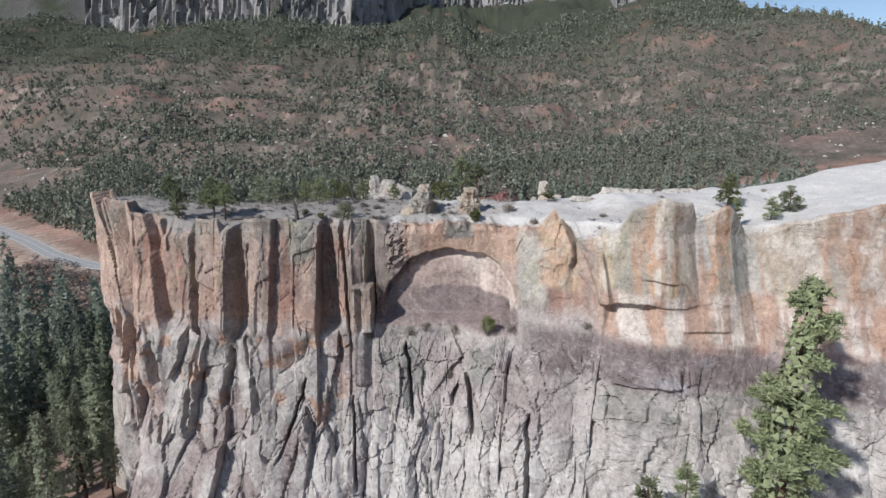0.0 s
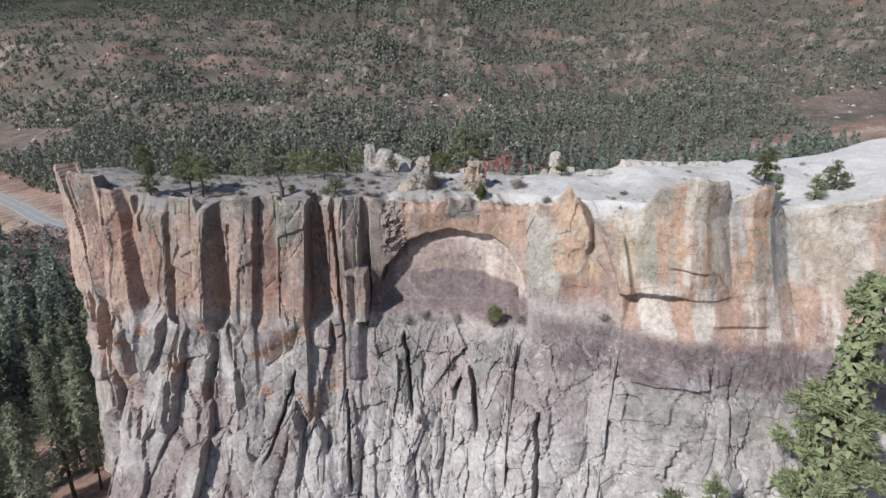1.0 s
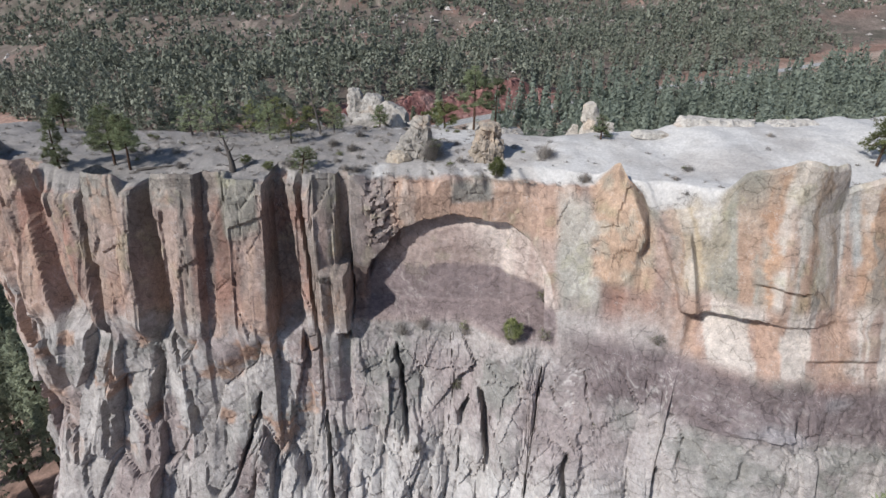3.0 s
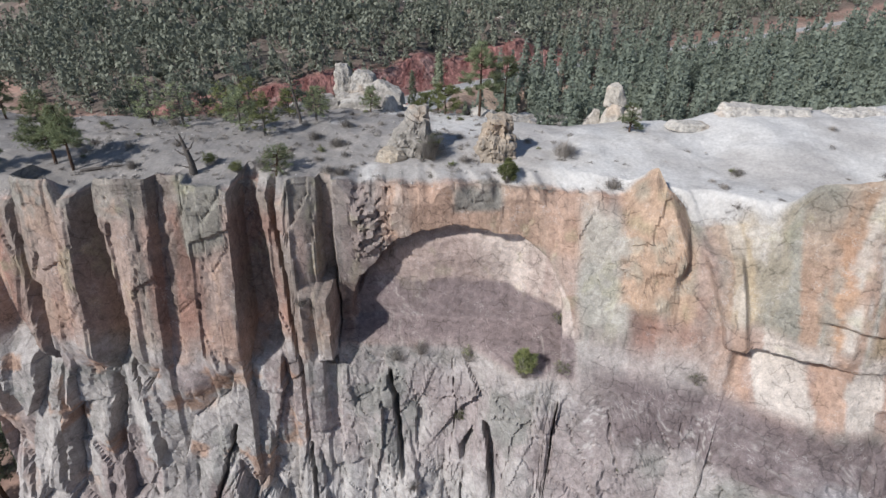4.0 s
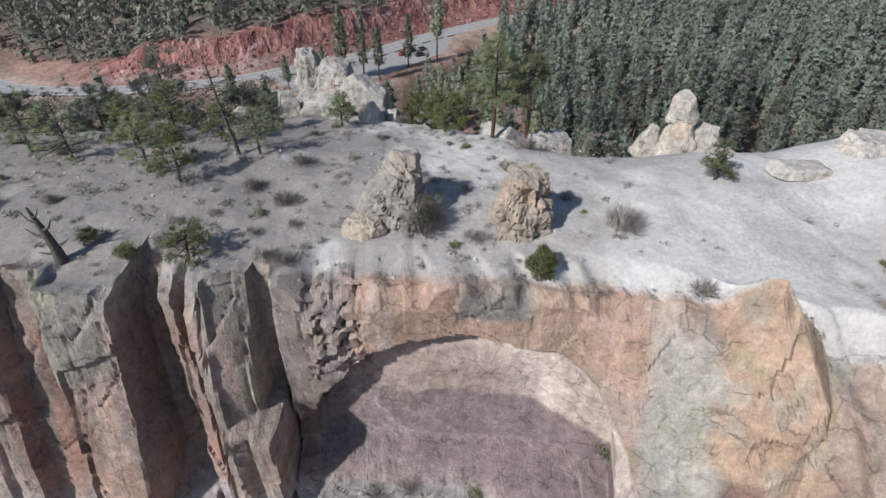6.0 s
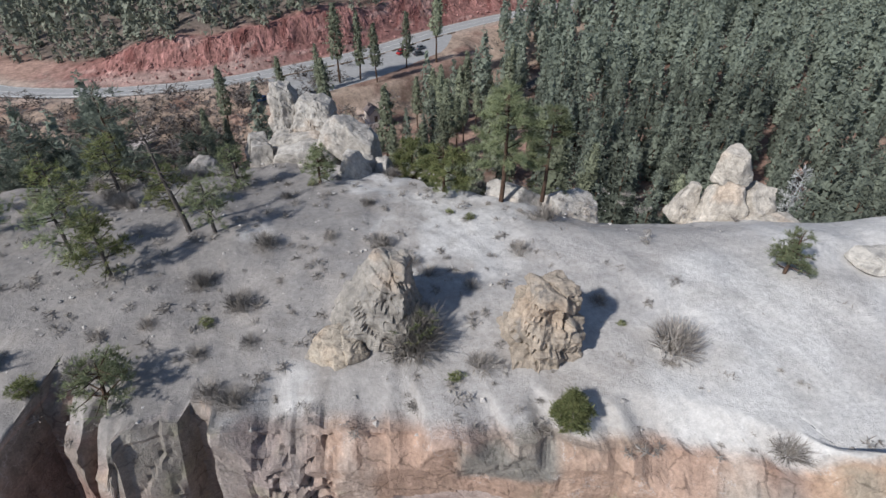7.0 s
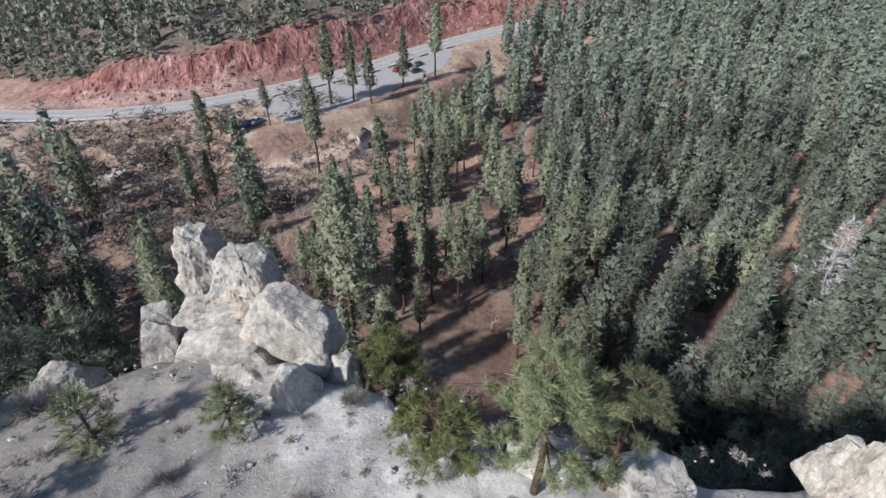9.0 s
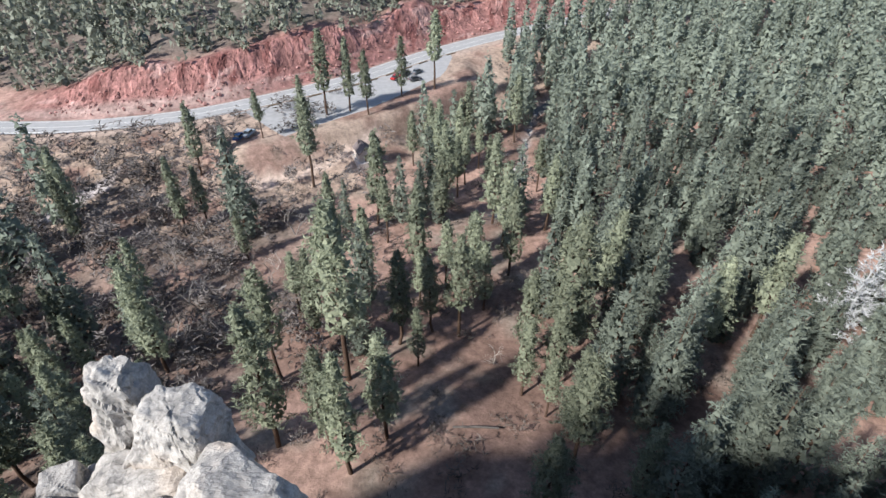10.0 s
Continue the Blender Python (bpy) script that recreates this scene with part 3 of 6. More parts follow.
    d = d + ss(27.5, 22, z + 2 * ledge) * ss(-30, -16, x) * (1.3 * (0.45 - f1 * f1) + 0.9 * (who - 0.5) - 0.55 * ss(0.05, 0.0, f2 - f1) * (who > 0.35))
    g1, g2, who2 = cells(x / 3.2 + 0.6 * warp + 9, z / 4.2 + 0.5 * warp, 38)
    d = d + low * ss(-14, -6, x) * (0.35 * (who2 - 0.5) - 0.45 * ss(0.035, 0.0, g2 - g1) * (who2 > 0.4))
    for fx0, za, zb, lean, half in FISSURES:
        c = fx0 + lean * (za - z) + 0.18 * vnoise(z / 1.3, fx0, 0, 68)
        w = bump(z, zb, za, 0.8)
        d = d - 1.7 * w * ss(half, half * 0.5, np.abs(x - c)) + 0.3 * w * np.clip(1 - np.abs(x - c + 0.9) / 0.9, 0, 1)
    # the arched alcove
    roof = alcove_roof(x)
    inside = ss(0.12, -0.12, z - roof) * ss(33.5, 34.1, z + 0.3 * ledge) * ss(-8.0, -7.4, x) * ss(9.9, 9.0, x)
    depth = lerp(1.9, 1.0, ss(-6.5, 0, x)) - 1.7 * ss(4.5, 9.0, x) + 0.25 * fbm(x / 3, z / 2.5, 0, 44, 4)
    depth = depth * (0.6 + 0.4 * ss(33, 38, z)) + 0.7 * ss(1.6, 0.2, roof - z) * ss(5.0, 0.0, x)
    d = lerp(d, -depth, inside)
    # blocky patch on its shoulder
    patch = bump(x, -7.2, -4.3, 0.4) * bump(z, 40.0, 45.6, 0.4)
    f, e = facets(x, z, 0.75, 0.55, 27, 0.6)
    d = d + patch * (0.55 * f - 0.35 * ss(0.12, 0, e))
    # leaning block and buttress beside it
    lean = bump(x + (z - 44) * 0.10, 12.2, 15.9 - 0.42 * np.maximum(z - 44.3, 0) - 0.3 * np.maximum(43.0 - z, 0), 0.3) * ss(38.2, 39.4, z - 0.3 * np.abs(x - 13.4) + 0.8 * warp)
    d = d + lean * ((0.25 + 0.34 * (x - 12.3)) * lerp(0.25, 1.0, ss(40.5, 43.2, z)) - 0.16 * np.maximum(z - 43, 0) + 0.25 * facets(x, z, 1.4, 1.9, 87, 1.0)[0])
    d = d + bump(x - (44 - z) * 0.4, 16.8, 19.0, 0.2) * bump(z, 37.8, 43.5, 0.3) * 0.8
    # the smooth wall: bulges with sharp undersides, and the long lip
    belly = 41.0 + 0.35 * vnoise(x / 1.5, 3, 0, 49) + 0.4 * ss(27, 33, x)
    ridge = np.interp(x, [18.6, 21.0, 22.0, 24.6, 25.6, 27.9, 28.6, 29.4, 30.6, 32.4, 33.4, 35.0, 37.5, 40], [0, 0.3, 0.5, 1.9, 1.7, 0.5, 0.0, 0.1, 0.6, 0.45, -0.2, -0.9, -0.5, 0])
    d = d + ridge * lerp(lerp(0.95, 0.75, bump(x, 23.6, 25.8, 0.3)), 1.0, ss(belly - 0.15, belly + 0.15, z)) * ss(36, 40.5, z)
    lip = np.interp(x, [19.5, 21, 24, 27, 30, 34, 50], [37.2, 37.6, 38.3, 38.6, 39.3, 38.2, 37.5]) + 0.3 * vnoise(x / 1.7, 1, 0, 45) + 0.7 * vnoise(x / 4.5, 6, 0, 45)
    under = ss(19.6, 20.8, x) * ss(33.5, 30.5, x) * ss(0.14, -0.08, z - lip)
    d = d - under * lerp(0.2, 1.15, bump(x, 20.4, 24.4, 0.7)) * lerp(0.5, 1.1, ss(-0.35, 0.25, vnoise(x / 3.3, 2, 0, 50))) * ss(33.5, 38.0, z)
    lump = bump(x, 26.5, 31.5, 0.9) * bump(z, 35.8, 37.6 + 0.3 * vnoise(x, 4, 0, 46), 0.25)
    d = d + 0.45 * lump
    d = d + 0.6 * bump(x, 22.5, 26.2, 0.25) * bump(z - 0.1 * (x - 24), 30.0, 31.6, 0.2)
    calmer = lerp(0.45, 1.0, low)
    return d + calmer * (0.08 * fbm(x / 0.9, z / 1.2, 0, 47, 4) + 0.05 * fbm(x / 0.4, z / 0.4, 0, 48, 2))


def top_z(x, y, rim):
    """The ash-strewn top between the cliffs."""
    z = 46.3 + 0.9 * ss(66, 74, y) - lerp(1.6 * ss(77, 91, y), 2.5 * ss(76, 83.5, y), ss(2, 10, x)) - 0.5 * ss(-12, -30, x) + 0.6 * ss(8, 22, x)
    z = z + 0.21 * np.maximum(x - 36, 0) + 1.2 * bump(x, 22.0, 40, 2.5) * ss(63, 69, y) + 1.2 * ss(-40, -47, x)
    z = z + 0.45 * fbm(x / 7, y / 7, 0, 63, 4) + 0.10 * fbm(x / 1.3, y / 1.3, 0, 64, 3)
    return z


def plan_curve():
    """Matching points of the front and the back edge line, dense where they matter."""
    fx = np.array(FRONT_X)
    step = np.where(fx > 50, 0.9, np.where(fx > 34, 0.22, 0.15))
    lengths = np.hypot(np.diff(FRONT_X), np.diff(FRONT_Y)) / step[1:]
    s = np.concatenate([[0], np.cumsum(lengths)])
    u = np.linspace(0, s[-1], int(s[-1]))

    def along(values):
        v = np.interp(u, s, values)
        kernel = np.ones(19) / 19
        padded = np.concatenate([np.full(9, v[0]), v, np.full(9, v[-1])])
        return np.convolve(padded, kernel, "valid")
    return along(FRONT_X), along(FRONT_Y), along(BACK_X), along(BACK_Y)


fx, fy, bx, by = plan_curve()
nu = len(fx)


def outward(px, py, side):
    tx, ty = np.gradient(px), np.gradient(py)
    ln = np.hypot(tx, ty) + 1e-9
    return -ty / ln * side, tx / ln * side


fnx, fny = outward(fx, fy, 1.0)
if fny[nu // 2] > 0:
    fnx, fny = -fnx, -fny
bnx, bny = outward(bx, by, 1.0)
if bny[nu // 2] < 0:
    bnx, bny = -bnx, -bny
fade = ss(-50.6, -49.6, fx)
rim = rim_z(fx)
ROWS_FRONT, ROWS_TOP, ROWS_BACK = 270, 78, 20
FOOT = -14.0
layers, zones, away = [], [], []
soft = ss(-8.4, -6.5, fx) * ss(20.5, 18.0, fx) * ss(-0.5, 0.3, fbm(fx / 2.5, 6.6, 0, 72, 3))
rim = rim - 0.5 * soft * np.abs(fbm(fx / 1.4, 1.1, 0, 73, 3)) - 0.3 * soft
for v in np.concatenate([np.linspace(0, 0.25, 14)[:-1], np.linspace(0.25, 1, ROWS_FRONT)]):
    z = FOOT + (rim - FOOT) * v
    d = cliff_depth(fx, z) * fade
    edge = lerp(0.22, 1.0, soft) * ss(lerp(0.35, 1.3, soft), 0.0, rim - z)
    layers.append(np.stack([fx + fnx * (d - edge), fy + fny * (d - edge), z], 1))
    zones.append(np.zeros(nu))
front_rows = len(layers)
start = layers[-1]
brim_d = 0.8 * fbm(fx / 3, 5, 0, 71, 3) * fade
ex, ey = bx + bnx * brim_d, by + bny * brim_d
for v in np.linspace(0, 1, ROWS_TOP + 1)[1:]:
    ease = (1 - ss(0, 0.30, v))
    x = lerp(fx, ex, v) + (start[:, 0] - fx) * ease
    y = lerp(fy, ey, v) + (start[:, 1] - fy) * ease
    zt = top_z(x, y, rim)
    w = ss(0, 1.3 + 0.9 * soft, np.hypot(x - start[:, 0], y - start[:, 1]))
    z = lerp(start[:, 2], zt, w) - 0.5 * ss(0.93, 1.0, v)
    layers.append(np.stack([x, y, z], 1))
    zones.append(np.ones(nu))
    away.append(np.hypot(x - start[:, 0], y - start[:, 1]))
brim = layers[-1][:, 2]
for v in np.linspace(0, 1, ROWS_BACK + 1)[1:]:
    z = brim + (FOOT - brim) * v
    d = (0.9 * fbm(fx / 4, z / 6, 2, 81, 4) + 0.30 * (brim - z) ** 0.9 + 0.5 * fbm(fx / 1.2, z / 2, 2, 82, 3)) * fade
    layers.append(np.stack([ex + bnx * d, ey + bny * d, z], 1))
    zones.append(np.full(nu, 2.0))
V = np.concatenate(layers)
Z = np.concatenate(zones)
AWAY = np.concatenate([np.zeros(front_rows * nu), *away, np.zeros(ROWS_BACK * nu)])


# stains down the smooth wall: from, to, colour
STAINS = [(17.6, 19.6, (0.43, 0.345, 0.235)), (19.6, 22.6, (0.30, 0.265, 0.205)), (22.6, 23.7, (0.41, 0.255, 0.165)), (23.7, 25.5, (0.51, 0.455, 0.395)), (25.5, 28.4, (0.39, 0.30, 0.225)),
          (28.4, 29.8, (0.34, 0.345, 0.335)), (29.8, 32.4, (0.40, 0.265, 0.185)), (32.4, 36.0, (0.36, 0.345, 0.315)), (36.0, 41.0, (0.38, 0.315, 0.255)), (41.0, 50.0, (0.36, 0.255, 0.20))]


def mesa_colours(x, y, z, zone):
    """Mineral colours of the tuff: rust varnish, pale ash, grey welded base; scattered shade painted on the top's left.
    """
    n = fbm(x / 5, z / 5, y / 5, 111, 4)
    n2 = fbm(x / 1.4, z / 1.6, y / 1.4, 112, 4)
    streak = fbm(x / 1.7 + 0.5 * n2, z / 13 + 0.3 * n, 0, 113, 4)
    wide = fbm(x / 3.4, z / 22, 0, 114, 3)
    c = np.zeros((len(x), 3))

    def lay(colour, w):
        nonlocal c
        c = c + (np.array(colour) - c) * np.clip(w, 0, 1)[:, None]

    vein = ss(0.07, 0.0, np.abs(fbm(x / 1.6, z / 1.1, y / 2, 131, 4))) * ss(0.0, 0.4, fbm(x / 5, z / 4, 3, 132, 3))
    lay((0.41, 0.375, 0.355), np.ones(len(x)))
    lay((0.50, 0.475, 0.455), ss(0.0, 0.5, n + 0.3 * n2))
    lay((0.27, 0.24, 0.23), ss(0.05, 0.45, -n + 0.4 * n2))
    lay((0.51, 0.485, 0.465), ss(27, 18, z + 3 * n) * ss(-0.5, 0.2, n2) * ss(-30, -10, x) * 0.8)
    lay((0.27, 0.27, 0.245), ss(0.15, 0.45, n2 - n) * bump(z, 22, 33, 3) * 0.6)
    lay((0.28, 0.225, 0.22), bump(x, -14, 16, 4) * bump(z, 23, 31.5, 2.5) * ss(-0.3, 0.2, n) * 0.7)
    lay((0.215, 0.205, 0.192), ss(-8, -18, x) * bump(z, 15, 33, 4) * ss(-36, -30, x) * ss(-0.5, 0.3, n2) * 0.25)
    lay((0.42, 0.27, 0.19), ss(0.3, 0.5, fbm(x / 4, z / 2.4, 6, 133, 4)) * bump(z, 27, 34, 1.5) * ss(-5, -12, x) * 0.8)
    lowleft = ss(-6, -14, x) * ss(34, 31, z)
    patch = fbm(x / 3.2, z / 5.5, 5, 138, 4)
    lay((0.27, 0.21, 0.20), lowleft * ss(0.08, 0.28, patch) * 0.7)
    lay((0.38, 0.35, 0.33), lowleft * ss(0.1, 0.3, -patch) * 0.7)
    lay((0.40, 0.25, 0.175), lowleft * ss(0.26, 0.4, fbm(x / 2.6, z / 2.2, 9, 139, 4)) * ss(16, 24, z) * 0.75)
    upper = ss(32, 35.5, z + 2.0 * n + 1.2 * n2)
    lay((0.39, 0.295, 0.25), upper)
    lay((0.31, 0.185, 0.145), upper * ss(-0.2, 0.25, wide + 0.4 * n2))
    lay((0.25, 0.235, 0.20), upper * ss(0.05, 0.35, -wide + 0.5 * streak + 0.3 * n))
    lay((0.19, 0.14, 0.125), upper * ss(0.1, 0.4, streak + 0.3 * n2) * 0.75)
    lay((0.46, 0.315, 0.245), upper * bump(z, 33, 37, 1.0) * ss(-8, -14, x) * ss(-0.3, 0.3, n2) * 0.7)
    lay((0.28, 0.265, 0.225), bump(x, -19.7, -16.2, 0.2) * bump(z, 41.5 + 0.3 * (x + 18), 47, 0.6) * 0.9)
    lay((0.33, 0.275, 0.255), bump(x, -12, -4.5, 0.4) * bump(z, 38, 47, 1.0) * 0.7)
    cols = ss(-8.6, -9.6, x) * ss(33.5, 36, z + n) * (zone == 0)
    lay((0.41, 0.305, 0.26), cols * 0.85)
    lay((0.35, 0.205, 0.16), cols * ss(-0.25, 0.2, wide + 0.3 * n2) * 0.9)
    lay((0.31, 0.29, 0.255), cols * ss(43.0, 45.2, z + 1.5 * n2) * 0.8)
    lay((0.175, 0.14, 0.125), cols * ss(0.02, 0.26, streak) * 0.5)
    lay((0.20, 0.19, 0.17), cols * ss(0.05, 0.3, fbm(x / 2.2, z / 9, 3, 135, 3)) * 0.5)
    lay((0.42, 0.30, 0.235), cols * ss(0.2, 0.45, n2 - streak) * 0.7)
    lay((0.27, 0.255, 0.22), bump(x, -19.7, -16.2, 0.2) * bump(z, 41.5 + 0.3 * (x + 18), 47, 0.6) * (zone == 0) * 0.9)
    tip = ss(-36, -41, x)
    lay((0.50, 0.365, 0.30), tip * ss(-0.35, 0.3, n + 0.5 * streak) * ss(10, 26, z) * 0.9)
    lay((0.33, 0.235, 0.20), tip * ss(0.0, 0.35, streak - 0.3 * n) * ss(30, 38, z) * 0.8)
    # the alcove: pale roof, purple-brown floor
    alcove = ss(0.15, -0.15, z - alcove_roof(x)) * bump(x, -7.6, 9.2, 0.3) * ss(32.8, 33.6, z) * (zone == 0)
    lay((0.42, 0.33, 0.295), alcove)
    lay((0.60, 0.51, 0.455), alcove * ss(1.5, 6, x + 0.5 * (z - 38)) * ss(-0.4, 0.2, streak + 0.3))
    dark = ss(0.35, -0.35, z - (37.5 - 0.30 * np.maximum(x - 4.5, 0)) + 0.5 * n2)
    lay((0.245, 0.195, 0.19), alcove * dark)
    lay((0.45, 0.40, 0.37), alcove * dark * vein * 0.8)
    # band over the alcove
    over = bump(x, -5, 11, 0.8) * bump(z, 41.5, 46, 0.5) * (1 - alcove)
    lay((0.43, 0.295, 0.225), over * 0.85)
    lay((0.47, 0.385, 0.33), over * ss(0.0, 0.4, streak - 0.2) * 0.8)
    lay((0.235, 0.23, 0.21), over * bump(x, 0.2, 3.8, 0.35) * ss(43.8, 44.3, z - 0.12 * (x - 2)) * 0.9)
    lay((0.41, 0.39, 0.345), bump(x, 9.2, 12.4, 0.5) * bump(z, 37, 45, 1.0) * 0.85)
    lay((0.39, 0.325, 0.255), bump(x, 12.2, 16.3, 0.3) * ss(38.6, 39.6, z))
    lay((0.44, 0.30, 0.215), bump(x, 11.8, 16.3, 0.4) * ss(38, 39.5, z) * ss(-0.1, 0.3, wide + n2) * 0.8)
    lay((0.43, 0.39, 0.37), bump(x, 4, 19, 2) * bump(z, 32.5, 36.5, 1.2) * (1 - alcove) * 0.8)
    # the smooth wall: ochre, rust and white runs; purple band under the lip
    wall = ss(16.5, 19.5, x)
    hi = wall * ss(38.3, 39.8, z + 0.6 * n)
    lay((0.37, 0.32, 0.27), hi)
    xw = x + 0.5 * n2 + 0.35 * n
    for x0, x1, stain in STAINS:
        lay(stain, hi * bump(xw, x0, x1, 0.25) * 0.85)
    lay((0.29, 0.285, 0.255), hi * ss(0.08, 0.3, streak) * 0.6)
    lay((0.50, 0.455, 0.41), hi * ss(0.14, 0.34, -streak + 0.3 * n2) * 0.7)
    lay((0.37, 0.225, 0.155), hi * ss(0.1, 0.3, fbm(x / 1.1, z / 10, 4, 136, 4)) * ss(49, 43, z) * 0.7)
    mid = wall * bump(z, 34.4, 39.5, 0.6)
    lay((0.46, 0.365, 0.315), mid)
    lay((0.55, 0.49, 0.44), mid * ss(0.03, 0.2, streak) * 0.9)
    lay((0.34, 0.225, 0.18), mid * ss(0.08, 0.26, fbm(x / 0.9, z / 9, 7, 137, 4)) * 0.7)
    lay((0.42, 0.28, 0.21), mid * ss(0.1, 0.4, -streak + 0.1) * 0.8)
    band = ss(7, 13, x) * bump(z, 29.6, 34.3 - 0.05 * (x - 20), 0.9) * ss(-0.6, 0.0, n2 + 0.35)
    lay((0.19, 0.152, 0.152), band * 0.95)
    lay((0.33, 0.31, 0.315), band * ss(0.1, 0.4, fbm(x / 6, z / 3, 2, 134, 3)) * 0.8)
    lay((0.50, 0.465, 0.44), vein * ss(34, 31, z) * 0.75)
    # lichen
    lay((0.37, 0.355, 0.22), ss(0.35, 0.6, n2 + 0.5 * n) * ss(34, 40, z) * 0.3)
    # the top: ash and fine gravel
    t = (zone == 1) * ss(0.1, 0.9, AWAY + 0.5 * n2)
    lay((0.42, 0.395, 0.375), t)
    # left part: brown-grey gravel, with scattered brush shadow put into the colour
    lay((0.225, 0.208, 0.196), t * ss(5, -12, x) * 0.88)
    lay((0.535, 0.515, 0.495), t * ss(0.0, 0.35, fbm(x / 6, y / 6, 0, 121, 4) + 0.018 * x))
    lay((0.345, 0.315, 0.29), t * ss(0.1, 0.4, fbm(x / 2.2, y / 2.2, 0, 122, 4)) * ss(25, -5, x) * 0.75)
    lay((0.27, 0.245, 0.225), t * ss(0.2, 0.5, fbm(x / 0.7, y / 0.7, 0, 123, 3)) * ss(15, -15, x) * 0.8)
    b = (zone == 2).astype(float)
    lay((0.46, 0.42, 0.38), b * 0.8)
    lay((0.34, 0.29, 0.25), b * ss(0, 0.4, n2) * 0.7)
    return c


faces = grid_faces(len(layers), nu)
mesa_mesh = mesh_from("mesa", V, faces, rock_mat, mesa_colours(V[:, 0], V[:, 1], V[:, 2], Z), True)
mesa_mesh.materials.append(ash_mat)
on_ash = (AWAY[faces].mean(1) + 0.5 * fbm(V[faces[:, 0], 0], V[faces[:, 0], 1], 0, 15, 3) > 0.7)
mesa_mesh.polygons.foreach_set("material_index", on_ash.astype(np.int32))
mesa_mesh.polygons.foreach_set("use_smooth", on_ash)
mesa = new("mesa", mesa_mesh)
tagged(mesa, "rust and grey tuff mesa with broken columns, arched alcove and ashy top", "cliff", kind="structure")


def mesa_top_at(x, y):
    """Height of the mesa's top under a place."""
    i = int(np.argmin(np.abs(fx - x) + 0.02 * np.abs(fy - y)))
    col = TOP_GRID[:, i]
    return float(np.interp(y, col[:, 1], col[:, 2]))


# ---- loose stones and dry tufts on the top ----
def top_heights(xs, ys):
    return np.array([mesa_top_at(a, b) for a, b in zip(xs, ys)])


TOP_GRID = np.stack([l for l in layers[front_rows - 1:front_rows + ROWS_TOP]])


# ---- plants ----
def tufts(rng, centres, size, blades=6, slim=0.34, out=None):
    """Needle tufts: blades that share a middle, one island a tuft."""
    n = len(centres)
    d = rng.normal(size=(n, blades, 3))
    d /= np.linalg.norm(d, axis=2)[..., None]
    d[..., 2] = d[..., 2] * 0.65 + 0.12
    side = rng.normal(size=(n, blades, 3))
    if out is not None:
        # sprays spread over the crown's own surface and reach a little outward
        face = out[:, None, :] + 0.42 * rng.normal(size=(n, blades, 3))
        face /= np.linalg.norm(face, axis=2)[..., None]
        d = d - (d * face).sum(2)[..., None] * face + 0.55 * out[:, None, :]
        d /= np.linalg.norm(d, axis=2)[..., None] + 1e-9
        side = np.cross(face, d)
    side -= (side * d).sum(2)[..., None] * d
    side /= np.linalg.norm(side, axis=2)[..., None] + 1e-9
    ln = (np.asarray(size).reshape(-1, 1, 1) if np.ndim(size) else size) * rng.uniform(0.6, 1.25, (n, blades, 1))
    a = centres[:, None, :] + d * ln
    b = centres[:, None, :] + d * ln * 0.35 + side * ln * slim * 2
    v = np.concatenate([centres[:, None, :], np.stack([a, b], 2).reshape(n, blades * 2, 3)], 1)
    base = (np.arange(n) * (1 + 2 * blades))[:, None]
    j = np.arange(blades)[None, :]
    f = np.stack([np.broadcast_to(base, (n, blades)), base + 1 + 2 * j, base + 2 + 2 * j], 2).reshape(-1, 3)
    return v.reshape(-1, 3), f


